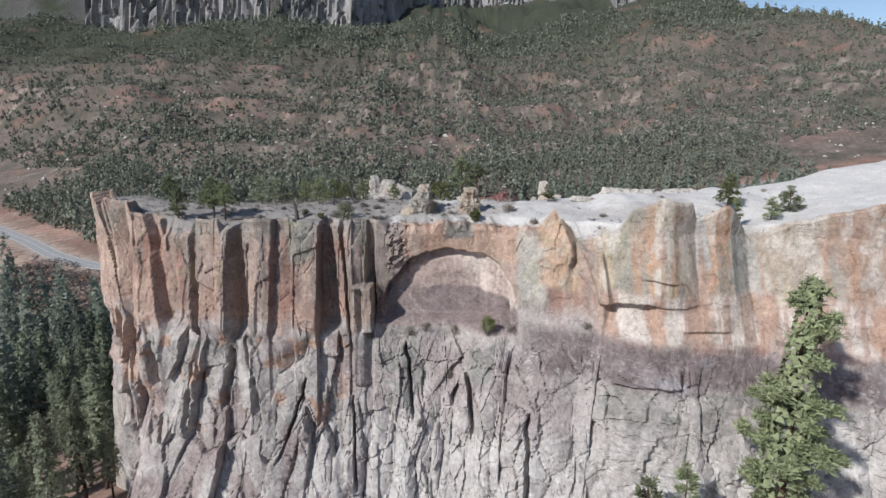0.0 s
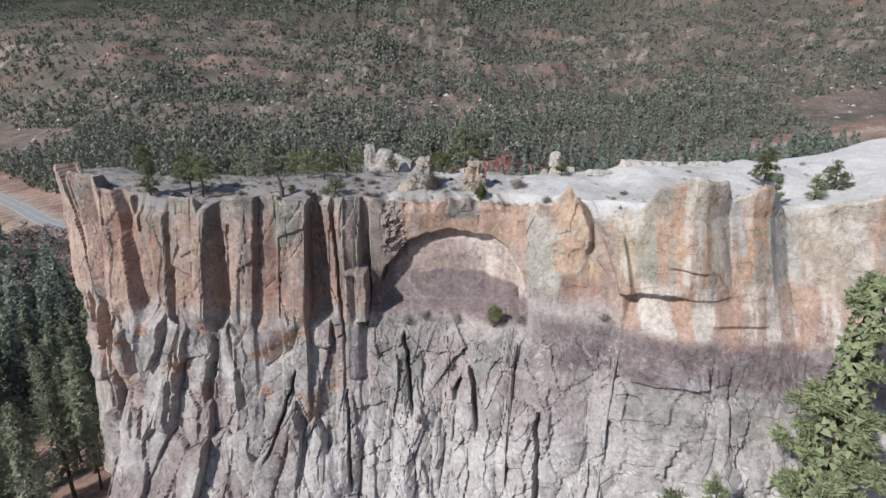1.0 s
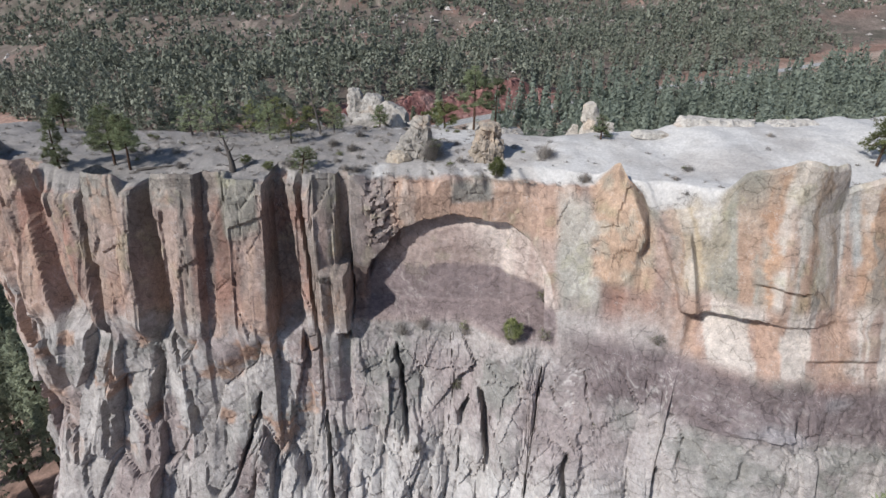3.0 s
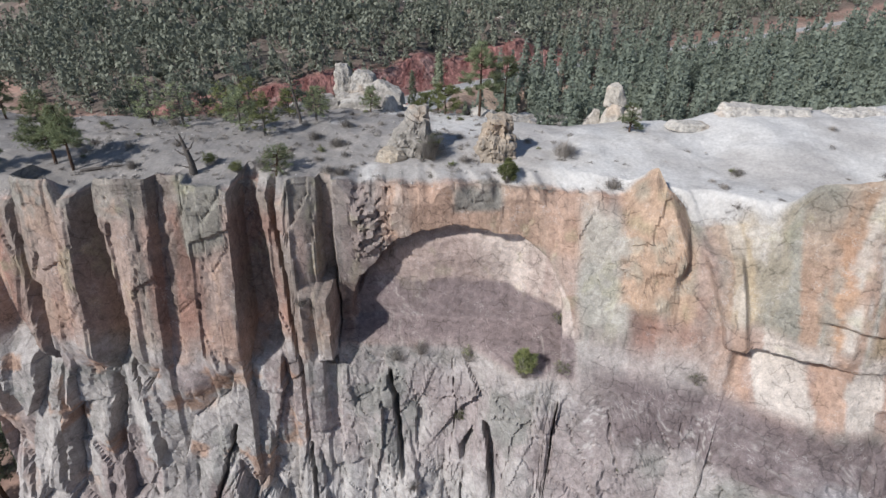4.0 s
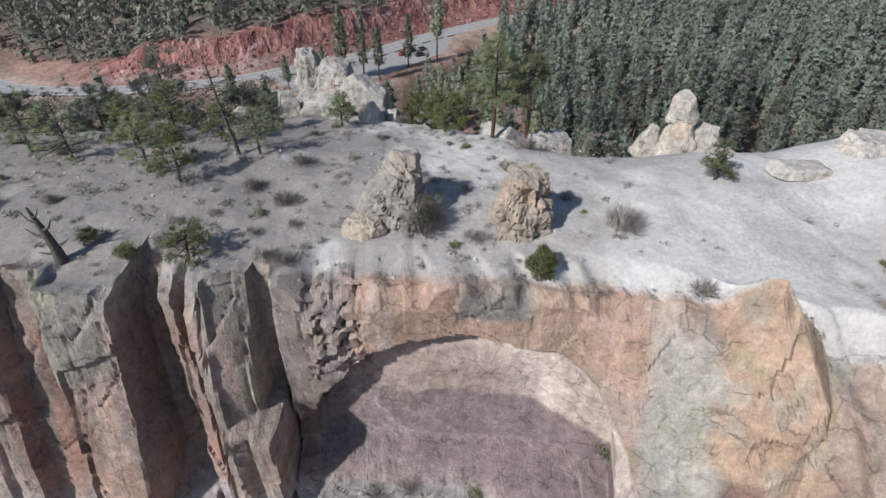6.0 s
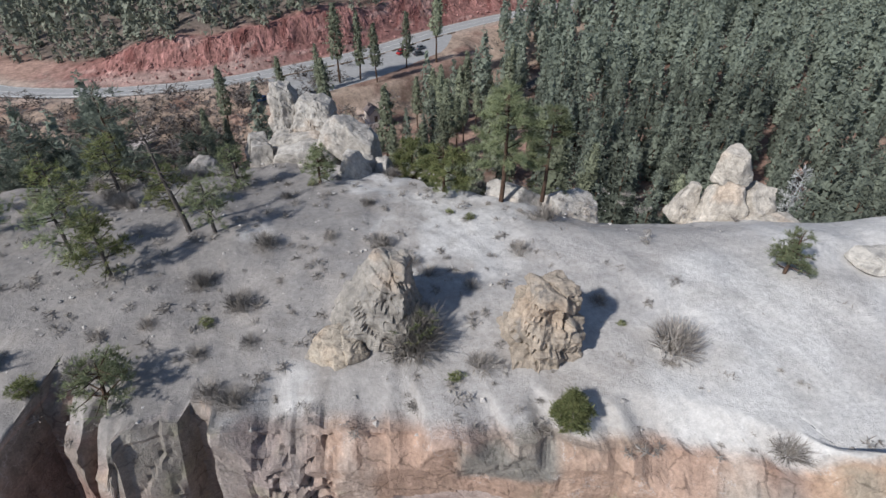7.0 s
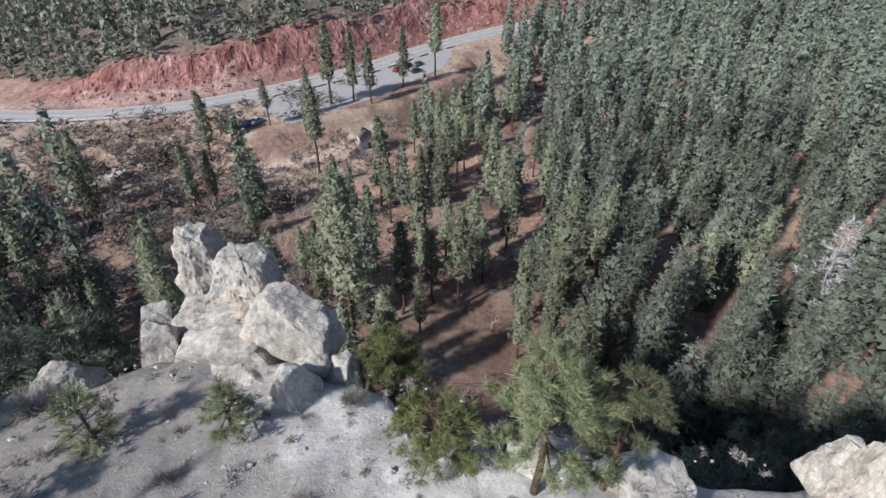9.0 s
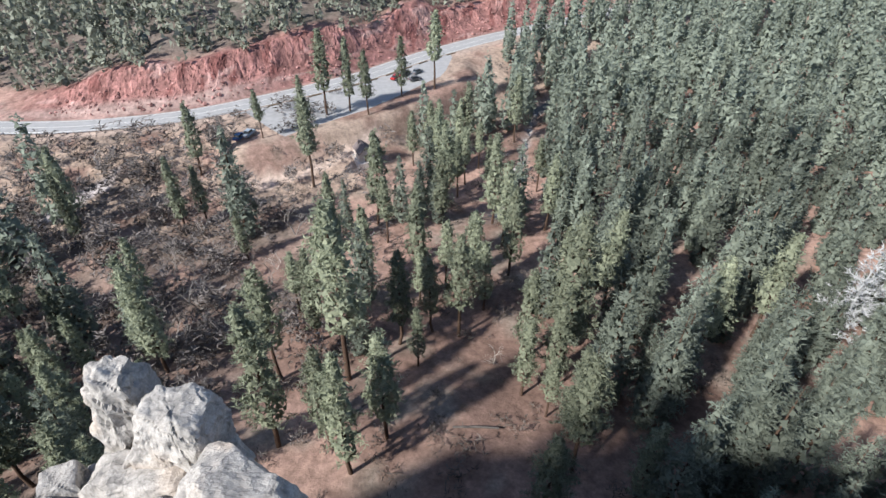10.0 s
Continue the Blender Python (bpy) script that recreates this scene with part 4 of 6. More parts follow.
def pine_pieces(seed, height, spread_m, bare=0.25, count=400, tuft=0.85, limbs=26, shape=1.0, lean=0.0, blades=13, slim=0.045, cone=0.75, inner=0.25, ragged=(0.55, 1.1), boughs=60, loose=False, core=0.0, shell=300, spray=0.9):
    """Trunk with limbs, and crown, of a conifer."""
    rng = np.random.default_rng(seed)
    hs = np.linspace(0, 1, 9)
    bend = rng.normal(0, 0.012 * height, (9, 2)).cumsum(0) * 0.4
    spine = np.stack([bend[:, 0] + lean * hs * height, bend[:, 1], hs * height], 1)
    spine[0, :2] = 0
    r0 = 0.012 * height + 0.05
    wood = [tube(spine, r0 * (1 - hs) ** 0.8 + 0.015, 7)]
    ends = []
    for i in range(max(boughs, limbs)):
        h = bare + (1 - bare) * rng.uniform(0, 1) ** 0.85 * 0.98
        t = (h - bare) / (1 - bare)
        reach = spread_m * (1 - t) ** cone * (0.45 + 0.55 * min(1, t * 4 + 0.3)) * rng.uniform(*ragged) * shape + 0.15
        ang = rng.uniform(0, 2 * np.pi)
        root = np.array([np.interp(h, hs, spine[:, 0]), np.interp(h, hs, spine[:, 1]), h * height])
        rise = rng.uniform(-0.18, 0.22) + 0.35 * t
        tip = root + np.array([np.cos(ang), np.sin(ang), rise]) * reach
        ends.append((root, tip, reach))
        if i < limbs:
            mid = (root + tip) / 2 + np.array([0, 0, -0.04 * reach])
            wood.append(tube([root, mid, tip], [r0 * 0.22 * (1 - t) + 0.02, 0.03, 0.012], 4))
    weight = np.array([e[2] for e in ends])
    pick = rng.choice(len(ends), count, p=weight / weight.sum())
    root = np.array([ends[k][0] for k in pick])
    tip = np.array([ends[k][1] for k in pick])
    along = inner + (1.03 - inner) * rng.uniform(0, 1, (count, 1)) ** 0.7
    centres = root + (tip - root) * along + rng.normal(0, 0.16 * tuft + 0.03 * spread_m, (count, 3))
    centres[:, 2] = np.minimum(centres[:, 2], height * 1.0)
    away_from = centres - root
    away_from[:, 2] = 0
    away_from /= np.linalg.norm(away_from, axis=1)[:, None] + 1e-6
    away_from[:, 2] = 0.5
    away_from /= np.linalg.norm(away_from, axis=1)[:, None]
    crown = tufts(rng, centres, tuft * rng.uniform(0.7, 1.25, count), blades, slim, None if loose else away_from)
    if core:
        # the dense inner crown: small overlapping sprays laid like shingles on a ragged mass
        t = 1 - np.sqrt(rng.uniform(0.001, 1, shell)) if cone > 0.6 else rng.uniform(0, 0.98, shell)
        h = bare + (1 - bare) * t
        ang = rng.uniform(0, 2 * np.pi, shell)
        lump = 0.85 + 0.3 * vnoise(ang * 1.3 + seed, t * 7, 0, seed)
        reach = (spread_m * (1 - t) ** cone * (0.45 + 0.55 * np.minimum(1, t * 4 + 0.3)) * shape * core * lump)[:, None]
        mid = np.stack([np.interp(h, hs, spine[:, 0]) + np.cos(ang) * reach[:, 0], np.interp(h, hs, spine[:, 1]) + np.sin(ang) * reach[:, 0], h * height], 1)
        out = np.stack([np.cos(ang), np.sin(ang), np.full(shell, 0.35)], 1) + rng.normal(0, 0.38, (shell, 3))
        out /= np.linalg.norm(out, axis=1)[:, None]
        side = np.cross(out, rng.normal(size=(shell, 3)))
        side /= np.linalg.norm(side, axis=1)[:, None] + 1e-9
        up = np.cross(side, out)
        size = (spray * rng.uniform(0.6, 1.2, shell))[:, None]
        tri = np.stack([mid + up * size, mid - up * size * 0.5 + side * size * 0.8, mid - up * size * 0.5 - side * size * 0.8], 1).reshape(-1, 3)
        crown = joined([crown, (tri, np.arange(3 * shell).reshape(-1, 3))])
    return joined(wood), crown


def pine_thing(name, seed, height, width, label, group="", leaf=None, wood=None, category="tree", **kw):
    (wv, wf), (cv, cf) = pine_pieces(seed, height, width / 2, **kw)
    top = new(name)
    tagged(top, label, category, group)
    part("trunk", mesh_from("trunk", wv, wf, wood or bark_mat, None, True), top)
    part("crown", mesh_from("crown", cv, cf, leaf or needle_mat), top)
    return top


def bare_pieces(seed, height, width, levels=4, first=5):
    """Branching bare wood."""
    rng = np.random.default_rng(seed)
    out = []

    def grow(p, d, ln, r, level):
        q = p + d * ln * 0.5 + rng.normal(0, 0.06 * ln, 3)
        e = p + d * ln
        out.append(tube([p, q, e], [r, r * 0.8, r * 0.55], 4 if level < 2 else 3))
        if level >= levels:
            return
        for _ in range(rng.integers(2, 4) + (1 if level == 0 else 0)):
            nd = d + rng.normal(0, 0.48, 3) * np.array([width, width, 0.7])
            nd[2] += 0.12
            nd /= np.linalg.norm(nd)
            start = p + d * ln * rng.uniform(0.55, 1.0)
            grow(start, nd, ln * rng.uniform(0.55, 0.8), r * 0.5, level + 1)

    for i in range(first):
        a = rng.uniform(0, 2 * np.pi)
        d = np.array([np.cos(a) * 0.4 * width, np.sin(a) * 0.4 * width, 1.0]) if first > 1 else np.array([0.05, 0, 1.0])
        grow(np.zeros(3), d / np.linalg.norm(d), height * rng.uniform(0.32, 0.42), 0.016 * height + 0.01, 0)
    return joined(out)


def shrub_mesh(name, seed, height, width, twigs, leaves, leaf_mat_=None):
    """A low bush: fine upright twigs, with or without leaves."""
    rng = np.random.default_rng(seed)
    n = int(twigs * 1.7)
    a = rng.uniform(0, 2 * np.pi, n)
    tilt = rng.uniform(0, 1, n) ** 0.6
    d = np.stack([np.cos(a) * tilt * width * 0.5, np.sin(a) * tilt * width * 0.5, height * np.sqrt(1 - 0.75 * tilt ** 2) * rng.uniform(0.6, 1.05, n)], 1)
    root = np.stack([np.cos(a) * tilt * width * 0.12, np.sin(a) * tilt * width * 0.12, -0.08 * np.ones(n)], 1)
    mid = root + d * 0.55 + rng.normal(0, 0.05 * width, (n, 3))
    tip = root + d + rng.normal(0, 0.06 * width, (n, 3))
    tip2 = root + d * 0.9 + rng.normal(0, 0.13 * width, (n, 3))
    w = 0.006 * width + 0.004
    s = np.stack([-np.sin(a), np.cos(a), 0 * a], 1) * w
    v = np.stack([root - s, root + s, mid + s * 0.8, mid - s * 0.8, tip, tip2], 1).reshape(-1, 3)
    b = (np.arange(n) * 6)[:, None]
    f = np.concatenate([b + np.array([[0, 1, 2]]), b + np.array([[0, 2, 3]]), b + np.array([[3, 2, 4]]), b + np.array([[3, 2, 5]])])
    return mesh_from(name, v, f, twig_mat)


def shrub_thing(name, seed, height, width, label, twigs=90, leaves=0, leaf=None, group="shrubs on the mesa top"):
    top = new(name)
    tagged(top, label, "shrub", group)
    part("stem_mass", shrub_mesh("stem_mass", seed, height, width, twigs, 0), top)
    if leaves:
        rng = np.random.default_rng(seed + 5)
        u = rng.normal(size=(leaves, 3))
        u /= np.linalg.norm(u, axis=1)[:, None]
        lumps = 0.72 + 0.5 * vnoise(u[:, 0] * 1.7 + seed, u[:, 1] * 1.7, u[:, 2] * 1.7, seed)[:, None]
        c = u * lumps * rng.uniform(0.35, 1, (leaves, 1)) ** 0.5 * np.array([width / 2, width / 2, height / 2]) + np.array([0, 0, height * 0.5])
        v, f = tufts(rng, c, 0.17 * max(height, width) ** 0.5, 12, 0.06)
        part("foliage", mesh_from("foliage", v, f, leaf or juniper_mat), top)
    return top


def boulder_mesh(name, size, seed, tone=(0.39, 0.365, 0.335), cuts=17, levels=5, rough=0.05, warm=0.4):
    """An angular weathered block: a ball cut by random planes, roughened."""
    rng = np.random.default_rng(seed)
    bm = bmesh.new()
    bmesh.ops.create_icosphere(bm, subdivisions=levels, radius=1.0)
    me = bpy.data.meshes.new(name)
    bm.to_mesh(me)
    bm.free()
    n = len(me.vertices)
    v = np.empty(n * 3, np.float32)
    me.vertices.foreach_get("co", v)
    v = v.reshape(-1, 3).astype(float)
    planes = rng.normal(size=(cuts, 3))
    planes /= np.linalg.norm(planes, axis=1)[:, None]
    dist = rng.uniform(0.66, 0.95, cuts)
    planes[:6] = np.array([(1, 0, 0), (-1, 0, 0), (0, 1, 0), (0, -1, 0), (0, 0, 1), (0, 0, -1)]) + rng.normal(0, 0.34, (6, 3))
    planes[:6] /= np.linalg.norm(planes[:6], axis=1)[:, None]
    dist[:6] = rng.uniform(0.5, 0.74, 6)
    q = (v @ planes.T) / dist
    r = 1 / np.maximum((np.clip(q, 0.02, None) ** 40).sum(1) ** (1 / 40), 0.9)
    w = v * r[:, None]
    w = w * np.array(size) * 0.85
    s = max(size)
    k = fbm(w[:, 0] / s * 4 + seed, w[:, 1] / s * 4, w[:, 2] / s * 4, seed, 4)
    k2 = fbm(w[:, 0] / 0.4 + seed, w[:, 1] / 0.4, w[:, 2] / 0.5, seed + 3, 3)
    k3 = 1 - 2 * np.abs(fbm(w[:, 0] / 1.1 + seed, w[:, 1] / 1.1, w[:, 2] / 2.2, seed + 7, 4))
    w = w * (1 + 2.0 * rough * k + 1.4 * rough * k3)[:, None] + v * (0.07 * k2)[:, None]
    me.vertices.foreach_set("co", w.astype(np.float32).ravel())
    c = np.array(tone)[None, :] * (1 + 0.25 * k[:, None])
    c = c + (np.array((0.46, 0.32, 0.21)) - c) * (np.clip(k2 * 1.5 - 0.2, 0, 1) * warm)[:, None]
    c = c + (np.array((0.26, 0.24, 0.22)) - c) * (np.clip(-k2 * 1.6 - 0.25, 0, 1) * 0.6)[:, None]
    layer = me.color_attributes.new("mineral", "FLOAT_COLOR", "POINT")
    rgba = np.ones((n, 4), np.float32)
    rgba[:, :3] = np.clip(c, 0.02, 0.85)
    layer.data.foreach_set("color", rgba.ravel())
    me.polygons.foreach_set("use_smooth", np.full(len(me.polygons), False))
    me.materials.append(boulder_mat)
    me.update()
    return me


def boulder(name, at, size, seed, label, turn=(0, 0, 0), category="boulder", group="", **kw):
    ob = new(name, boulder_mesh(name, size, seed, **kw))
    ob.matrix_world = pose(*at, *turn)
    return tagged(ob, label, category, group)


def hewn_mesh(name, half, seed, taper=(0.2, 0.2), shear=(0.0, 0.0), tone=(0.41, 0.38, 0.345), cuts=7, cut=(0.56, 0.92), n=19, rough=0.065, warm=0.35, crag=0.07):
    """A split block of tuff: a box with worn edges, tapered and leaning, chipped by planes, pitted."""
    rng = np.random.default_rng(seed)
    bm = bmesh.new()
    bmesh.ops.create_cube(bm, size=2.0)
    bmesh.ops.subdivide_edges(bm, edges=bm.edges, cuts=n, use_grid_fill=True)
    me = bpy.data.meshes.new(name)
    bm.to_mesh(me)
    bm.free()
    count = len(me.vertices)
    v = np.empty(count * 3, np.float32)
    me.vertices.foreach_get("co", v)
    v = v.reshape(-1, 3).astype(float)
    v = v / ((np.abs(v) ** 6).sum(1) ** (1 / 6))[:, None]
    planes = rng.normal(size=(cuts, 3))
    planes[:, 2] = np.abs(planes[:, 2]) * 0.8
    planes /= np.linalg.norm(planes, axis=1)[:, None]
    for p in planes:
        reach = np.abs(p).sum() * rng.uniform(*cut)
        over = np.maximum(v @ p - reach, 0)
        v = v - over[:, None] * p[None, :]
    up = (v[:, 2:3] + 1) / 2
    w = v.copy()
    w[:, 0:1] = v[:, 0:1] * (1 - taper[0] * up) + shear[0] * up
    w[:, 1:2] = v[:, 1:2] * (1 - taper[1] * up) + shear[1] * up
    w = w * np.array(half)
    k = fbm(w[:, 0] / 1.6 + seed, w[:, 1] / 1.6, w[:, 2] / 1.6, seed, 3)
    k2 = fbm(w[:, 0] / 0.45 + seed, w[:, 1] / 0.45, w[:, 2] / 0.5, seed + 3, 4)
    k3 = 1 - 2 * np.abs(fbm(w[:, 0] / 1.0 + seed, w[:, 1] / 1.0, w[:, 2] / 1.6, seed + 7, 3))
    s = min(1.0, min(half))
    w = w + v * (s * (2.4 * rough * k + 1.4 * rough * k2 + 1.2 * rough * k3))[:, None]
    # joints and ledges bitten into the faces
    along = w[:, 0] * 0.8 + w[:, 1] * 0.6
    bite, joint = facets(along + 0.3 * k, w[:, 2] + 0.35 * w[:, 0] + 20, 0.85, 0.6, seed + 11, 1.0)
    crest = 1 - 2 * np.abs(fbm(w[:, 0] / 0.8 + seed, w[:, 1] / 0.8, w[:, 2] / 1.7, seed + 13, 4))
    w = w + v * np.array([1, 1, 0.4]) * (crag * (0.7 * bite - 0.55 * ss(0.1, 0.0, joint) + 0.75 * crest - 0.2))[:, None]
    me.vertices.foreach_set("co", w.astype(np.float32).ravel())
    c = np.array(tone)[None, :] * (1 + 0.22 * k[:, None] + 0.15 * k2[:, None])
    c = c + (np.array((0.47, 0.34, 0.24)) - c) * (ss(0.15, 0.5, k) * warm)[:, None]
    c = c + (np.array((0.25, 0.235, 0.22)) - c) * (ss(0.2, 0.5, -k2) * 0.55)[:, None]
    layer = me.color_attributes.new("mineral", "FLOAT_COLOR", "POINT")
    rgba = np.ones((count, 4), np.float32)
    rgba[:, :3] = np.clip(c, 0.02, 0.85)
    layer.data.foreach_set("color", rgba.ravel())
    me.polygons.foreach_set("use_smooth", np.full(len(me.polygons), False))
    me.materials.append(boulder_mat)
    me.update()
    return me


def hewn(name, at, half, seed, label, turn=(0, 0, 0), group="", category="boulder", **kw):
    ob = new(name, hewn_mesh(name, half, seed, **kw))
    ob.matrix_world = pose(*at, *turn)
    return tagged(ob, label, category, group)


def scattered(pieces, xs, ys, zs, sizes, turns, which):
    """Many plants as one mesh."""
    vs, fs, base = [], [], 0
    for k, (v, f) in enumerate(pieces):
        m = np.flatnonzero(which == k)
        if not len(m):
            continue
        c, s = np.cos(turns[m])[:, None], np.sin(turns[m])[:, None]
        x = (v[None, :, 0] * c - v[None, :, 1] * s) * sizes[m][:, None] + xs[m][:, None]
        y = (v[None, :, 0] * s + v[None, :, 1] * c) * sizes[m][:, None] + ys[m][:, None]
        z = v[None, :, 2] * sizes[m][:, None] + zs[m][:, None]
        vs.append(np.stack([x, y, z], 2).reshape(-1, 3))
        fs.append((f[None] + (np.arange(len(m)) * len(v))[:, None, None] + base).reshape(-1, 3))
        base += len(m) * len(v)
    return np.concatenate(vs), np.concatenate(fs)


# ---- rocks on the mesa ----
hewn("rock_spire", (-3.7, 71.8, 47.4), (2.7, 1.9, 2.9), 3, "craggy grey-tan tuff fin, one side steep and dark", (0, 0, -14), "spires on the ash", "rock", tone=(0.30, 0.275, 0.245), taper=(0.78, 0.6), shear=(0.52, 0.1), cuts=9, n=42, rough=0.08, crag=0.34)
hewn("rock_spire", (-4.6, 70.2, 46.3), (1.5, 1.2, 1.1), 4, "sloping ochre tuff block against the fin", (0, 16, -20), "spires on the ash", "rock", tone=(0.42, 0.36, 0.29), taper=(0.4, 0.5), shear=(0.2, 0.2), cuts=8, n=28, rough=0.09, crag=0.1)
hewn("rock_spire", (3.35, 70.6, 47.2), (1.75, 1.6, 2.75), 12, "ochre and lichen-stained tuff spire above the juniper", (0, 0, 12), "spires on the ash", "rock", tone=(0.345, 0.29, 0.235), taper=(0.55, 0.5), shear=(0.15, 0.1), cuts=8, n=42, rough=0.08, crag=0.32)
HEAP = "boulder heap"
hewn("rock_crag", (-11.2, 91.7, 46.0), (1.75, 1.4, 3.6), 21, "pale pointed tuff crag rising behind the boulder heap", (0, -2, 8), HEAP, "rock", taper=(0.55, 0.5), shear=(-0.16, 0.1), cuts=9, n=36, rough=0.08, crag=0.16)
hewn("rock_crag", (-9.7, 90.9, 46.2), (2.1, 1.5, 2.9), 22, "pale jointed tuff shoulder beside the pointed crag", (0, 4, -6), HEAP, "rock", taper=(0.5, 0.4), shear=(0.1, 0.0), cuts=8, n=36, rough=0.07, crag=0.13)
hewn("boulder", (-10.7, 89.8, 45.1), (2.7, 1.7, 1.9), 23, "broad pale tuff block under the crag", (0, -4, 4), HEAP, taper=(0.25, 0.35), cuts=9)
hewn("boulder", (-6.35, 88.5, 47.0), (2.15, 1.35, 1.15), 24, "tilted pale tuff slab resting on the heap", (-8, 19, -14), HEAP, taper=(0.3, 0.2), shear=(-0.2, 0), cuts=9, tone=(0.43, 0.395, 0.355))
hewn("boulder", (-9.5, 87.9, 45.9), (2.5, 1.3, 1.1), 25, "layered tuff block split by a level joint", (4, -15, 6), HEAP, taper=(0.15, 0.35), cuts=7)
hewn("boulder", (-9.3, 86.7, 44.8), (2.7, 1.5, 1.25), 26, "layered tuff block at the foot of the heap", (4, -13, 4), HEAP, taper=(0.2, 0.4), cuts=7)
hewn("boulder", (-12.8, 88.5, 44.9), (1.05, 1.2, 1.9), 27, "upright tuff block parted from the heap by a gap", (0, 3, 10), HEAP, taper=(0.3, 0.3), cuts=9)
hewn("boulder", (-13.2, 89.3, 46.2), (0.9, 0.8, 0.75), 28, "small tuff block perched on the heap", (0, 6, 30), HEAP, cuts=8, n=16)
hewn("boulder", (-6.0, 85.3, 45.2), (1.6, 1.4, 2.5), 29, "rounded pale tuff boulder in front of the heap", (0, 4, -12), HEAP, taper=(0.5, 0.5), cuts=12, tone=(0.44, 0.41, 0.375))
hewn("boulder", (-7.9, 85.6, 44.3), (1.7, 1.5, 1.7), 30, "pale tuff boulder half sunk before the heap", (0, -8, 20), HEAP, taper=(0.5, 0.55), cuts=10)
hewn("boulder", (-5.55, 87.0, 46.0), (0.75, 0.65, 0.7), 31, "small tuff block wedged under the slab", (10, 10, 20), HEAP, cuts=6, n=14)
hewn("boulder", (-4.3, 87.0, 45.2), (0.9, 0.8, 1.2), 32, "small rounded boulder beside the slab", (0, 8, 40), HEAP, taper=(0.4, 0.4), cuts=9, n=16)
hewn("boulder", (-15.2, 86.2, 45.0), (1.7, 1.2, 1.9), 33, "grey rounded boulder standing alone on the edge", (0, -6, 10), HEAP, taper=(0.55, 0.4), shear=(-0.25, 0), cuts=11, tone=(0.36, 0.335, 0.31))
STACK = "stacked boulders"
CREAM = dict(tone=(0.47, 0.425, 0.37), warm=0.5)
hewn("boulder", (15.6, 82.0, 48.7), (0.95, 0.85, 0.95), 51, "cream tuff boulder balanced on top of the stack", (0, -8, 20), STACK, taper=(0.35, 0.3), cuts=8, **CREAM)
hewn("boulder", (15.4, 81.8, 46.0), (1.5, 1.3, 1.9), 52, "large cream tuff boulder under the stack", (0, 8, -10), STACK, taper=(0.45, 0.3), shear=(0.2, 0), cuts=8, **CREAM)
hewn("boulder", (17.2, 81.6, 46.1), (1.2, 1.2, 1.6), 53, "cream tuff boulder leaning on the stack", (0, -4, 30), STACK, taper=(0.4, 0.3), cuts=8, **CREAM)
hewn("boulder", (13.9, 82.6, 46.0), (0.8, 0.7, 1.2), 54, "cream tuff boulder beside the stack", (0, 12, 5), STACK, taper=(0.5, 0.4), cuts=8, **CREAM)
hewn("boulder", (17.9, 80.3, 45.6), (1.7, 1.1, 0.75), 55, "low cream tuff ledge below the stack", (0, 3, 12), STACK, taper=(0.15, 0.3), cuts=5, **CREAM)
EDGE = [(-0.5, 82.6, 45.8, 2.2, 1.8, 1.4, 10), (4.0, 82.2, 45.9, 3.2, 2.4, 1.8, 30), (6.8, 81.6, 45.9, 2.6, 2.0, 1.5, 0), (-20.5, 84.0, 44.9, 2.6, 2.4, 2.2, 15), (-16.6, 84.6, 45.0, 1.6, 1.4, 2.4, 30)]
for i, (x, y, z, a, b, c, r) in enumerate(EDGE):
    boulder("boulder", (x, y, z), (a, b, c), 70 + i, "grey tuff boulder half sunk at the mesa edge", (0, 0, r), group="edge boulders")
hewn("rock_dome", (27.0, 75.6, 48.3), (5.2, 2.4, 1.35), 90, "low cream tuff dome with rounded ledges on the far edge", (0, 2, -2), "rock domes", "rock", taper=(0.3, 0.5), cuts=8, n=40, rough=0.12, tone=(0.47, 0.435, 0.395))
hewn("rock_dome", (34.2, 75.4, 48.1), (4.2, 2.2, 1.1), 91, "low cream tuff ledge beside the dome", (0, 1, 3), "rock domes", "rock", taper=(0.3, 0.5), cuts=8, n=36, rough=0.12, tone=(0.47, 0.435, 0.395))
hewn("boulder", (19.6, 74.6, 48.0), (1.7, 0.9, 0.35), 92, "flat cream tuff slab lying on the ash", (0, 4, 6), "rock domes", taper=(0.1, 0.2), cuts=4, n=20, tone=(0.48, 0.445, 0.40))
# ---- plants on the mesa ----
def on_top(ob, x, y, turn=0, size=1.0, sink=0.1):
    ob.matrix_world = pose(x, y, mesa_top_at(x, y) - sink, 0, 0, turn) @ Matrix.Scale(size, 4)
    return ob


on_top(pine_thing("pine_tree", 1, 6.6, 4.4, "green ponderosa pine at the mesa edge", bare=0.26, count=2300, tuft=0.25, blades=16, slim=0.03, cone=0.55, inner=0.45, boughs=46), 2.8, 81.0)
on_top(pine_thing("pine_tree", 2, 5.4, 3.0, "thin grey-green pine at the mesa edge", bare=0.35, count=800, tuft=0.24, blades=16, slim=0.03, cone=0.5, inner=0.5, boughs=36), 5.1, 81.2)
on_top(pine_thing("pine_tree", 3, 3.0, 3.0, "yellowish stunted pine among edge boulders", leaf=juniper_mat, bare=0.2, count=1300, tuft=0.22, blades=15, slim=0.035, cone=0.5, shape=1.2, inner=0.45), -0.4, 82.3)
on_top(pine_thing("pine_tree", 4, 6.2, 2.4, "half-dead leaning pine with sparse needles", wood=deadwood_mat, bare=0.3, count=34, tuft=0.22, limbs=34, lean=-0.12), -13.1, 77.6)
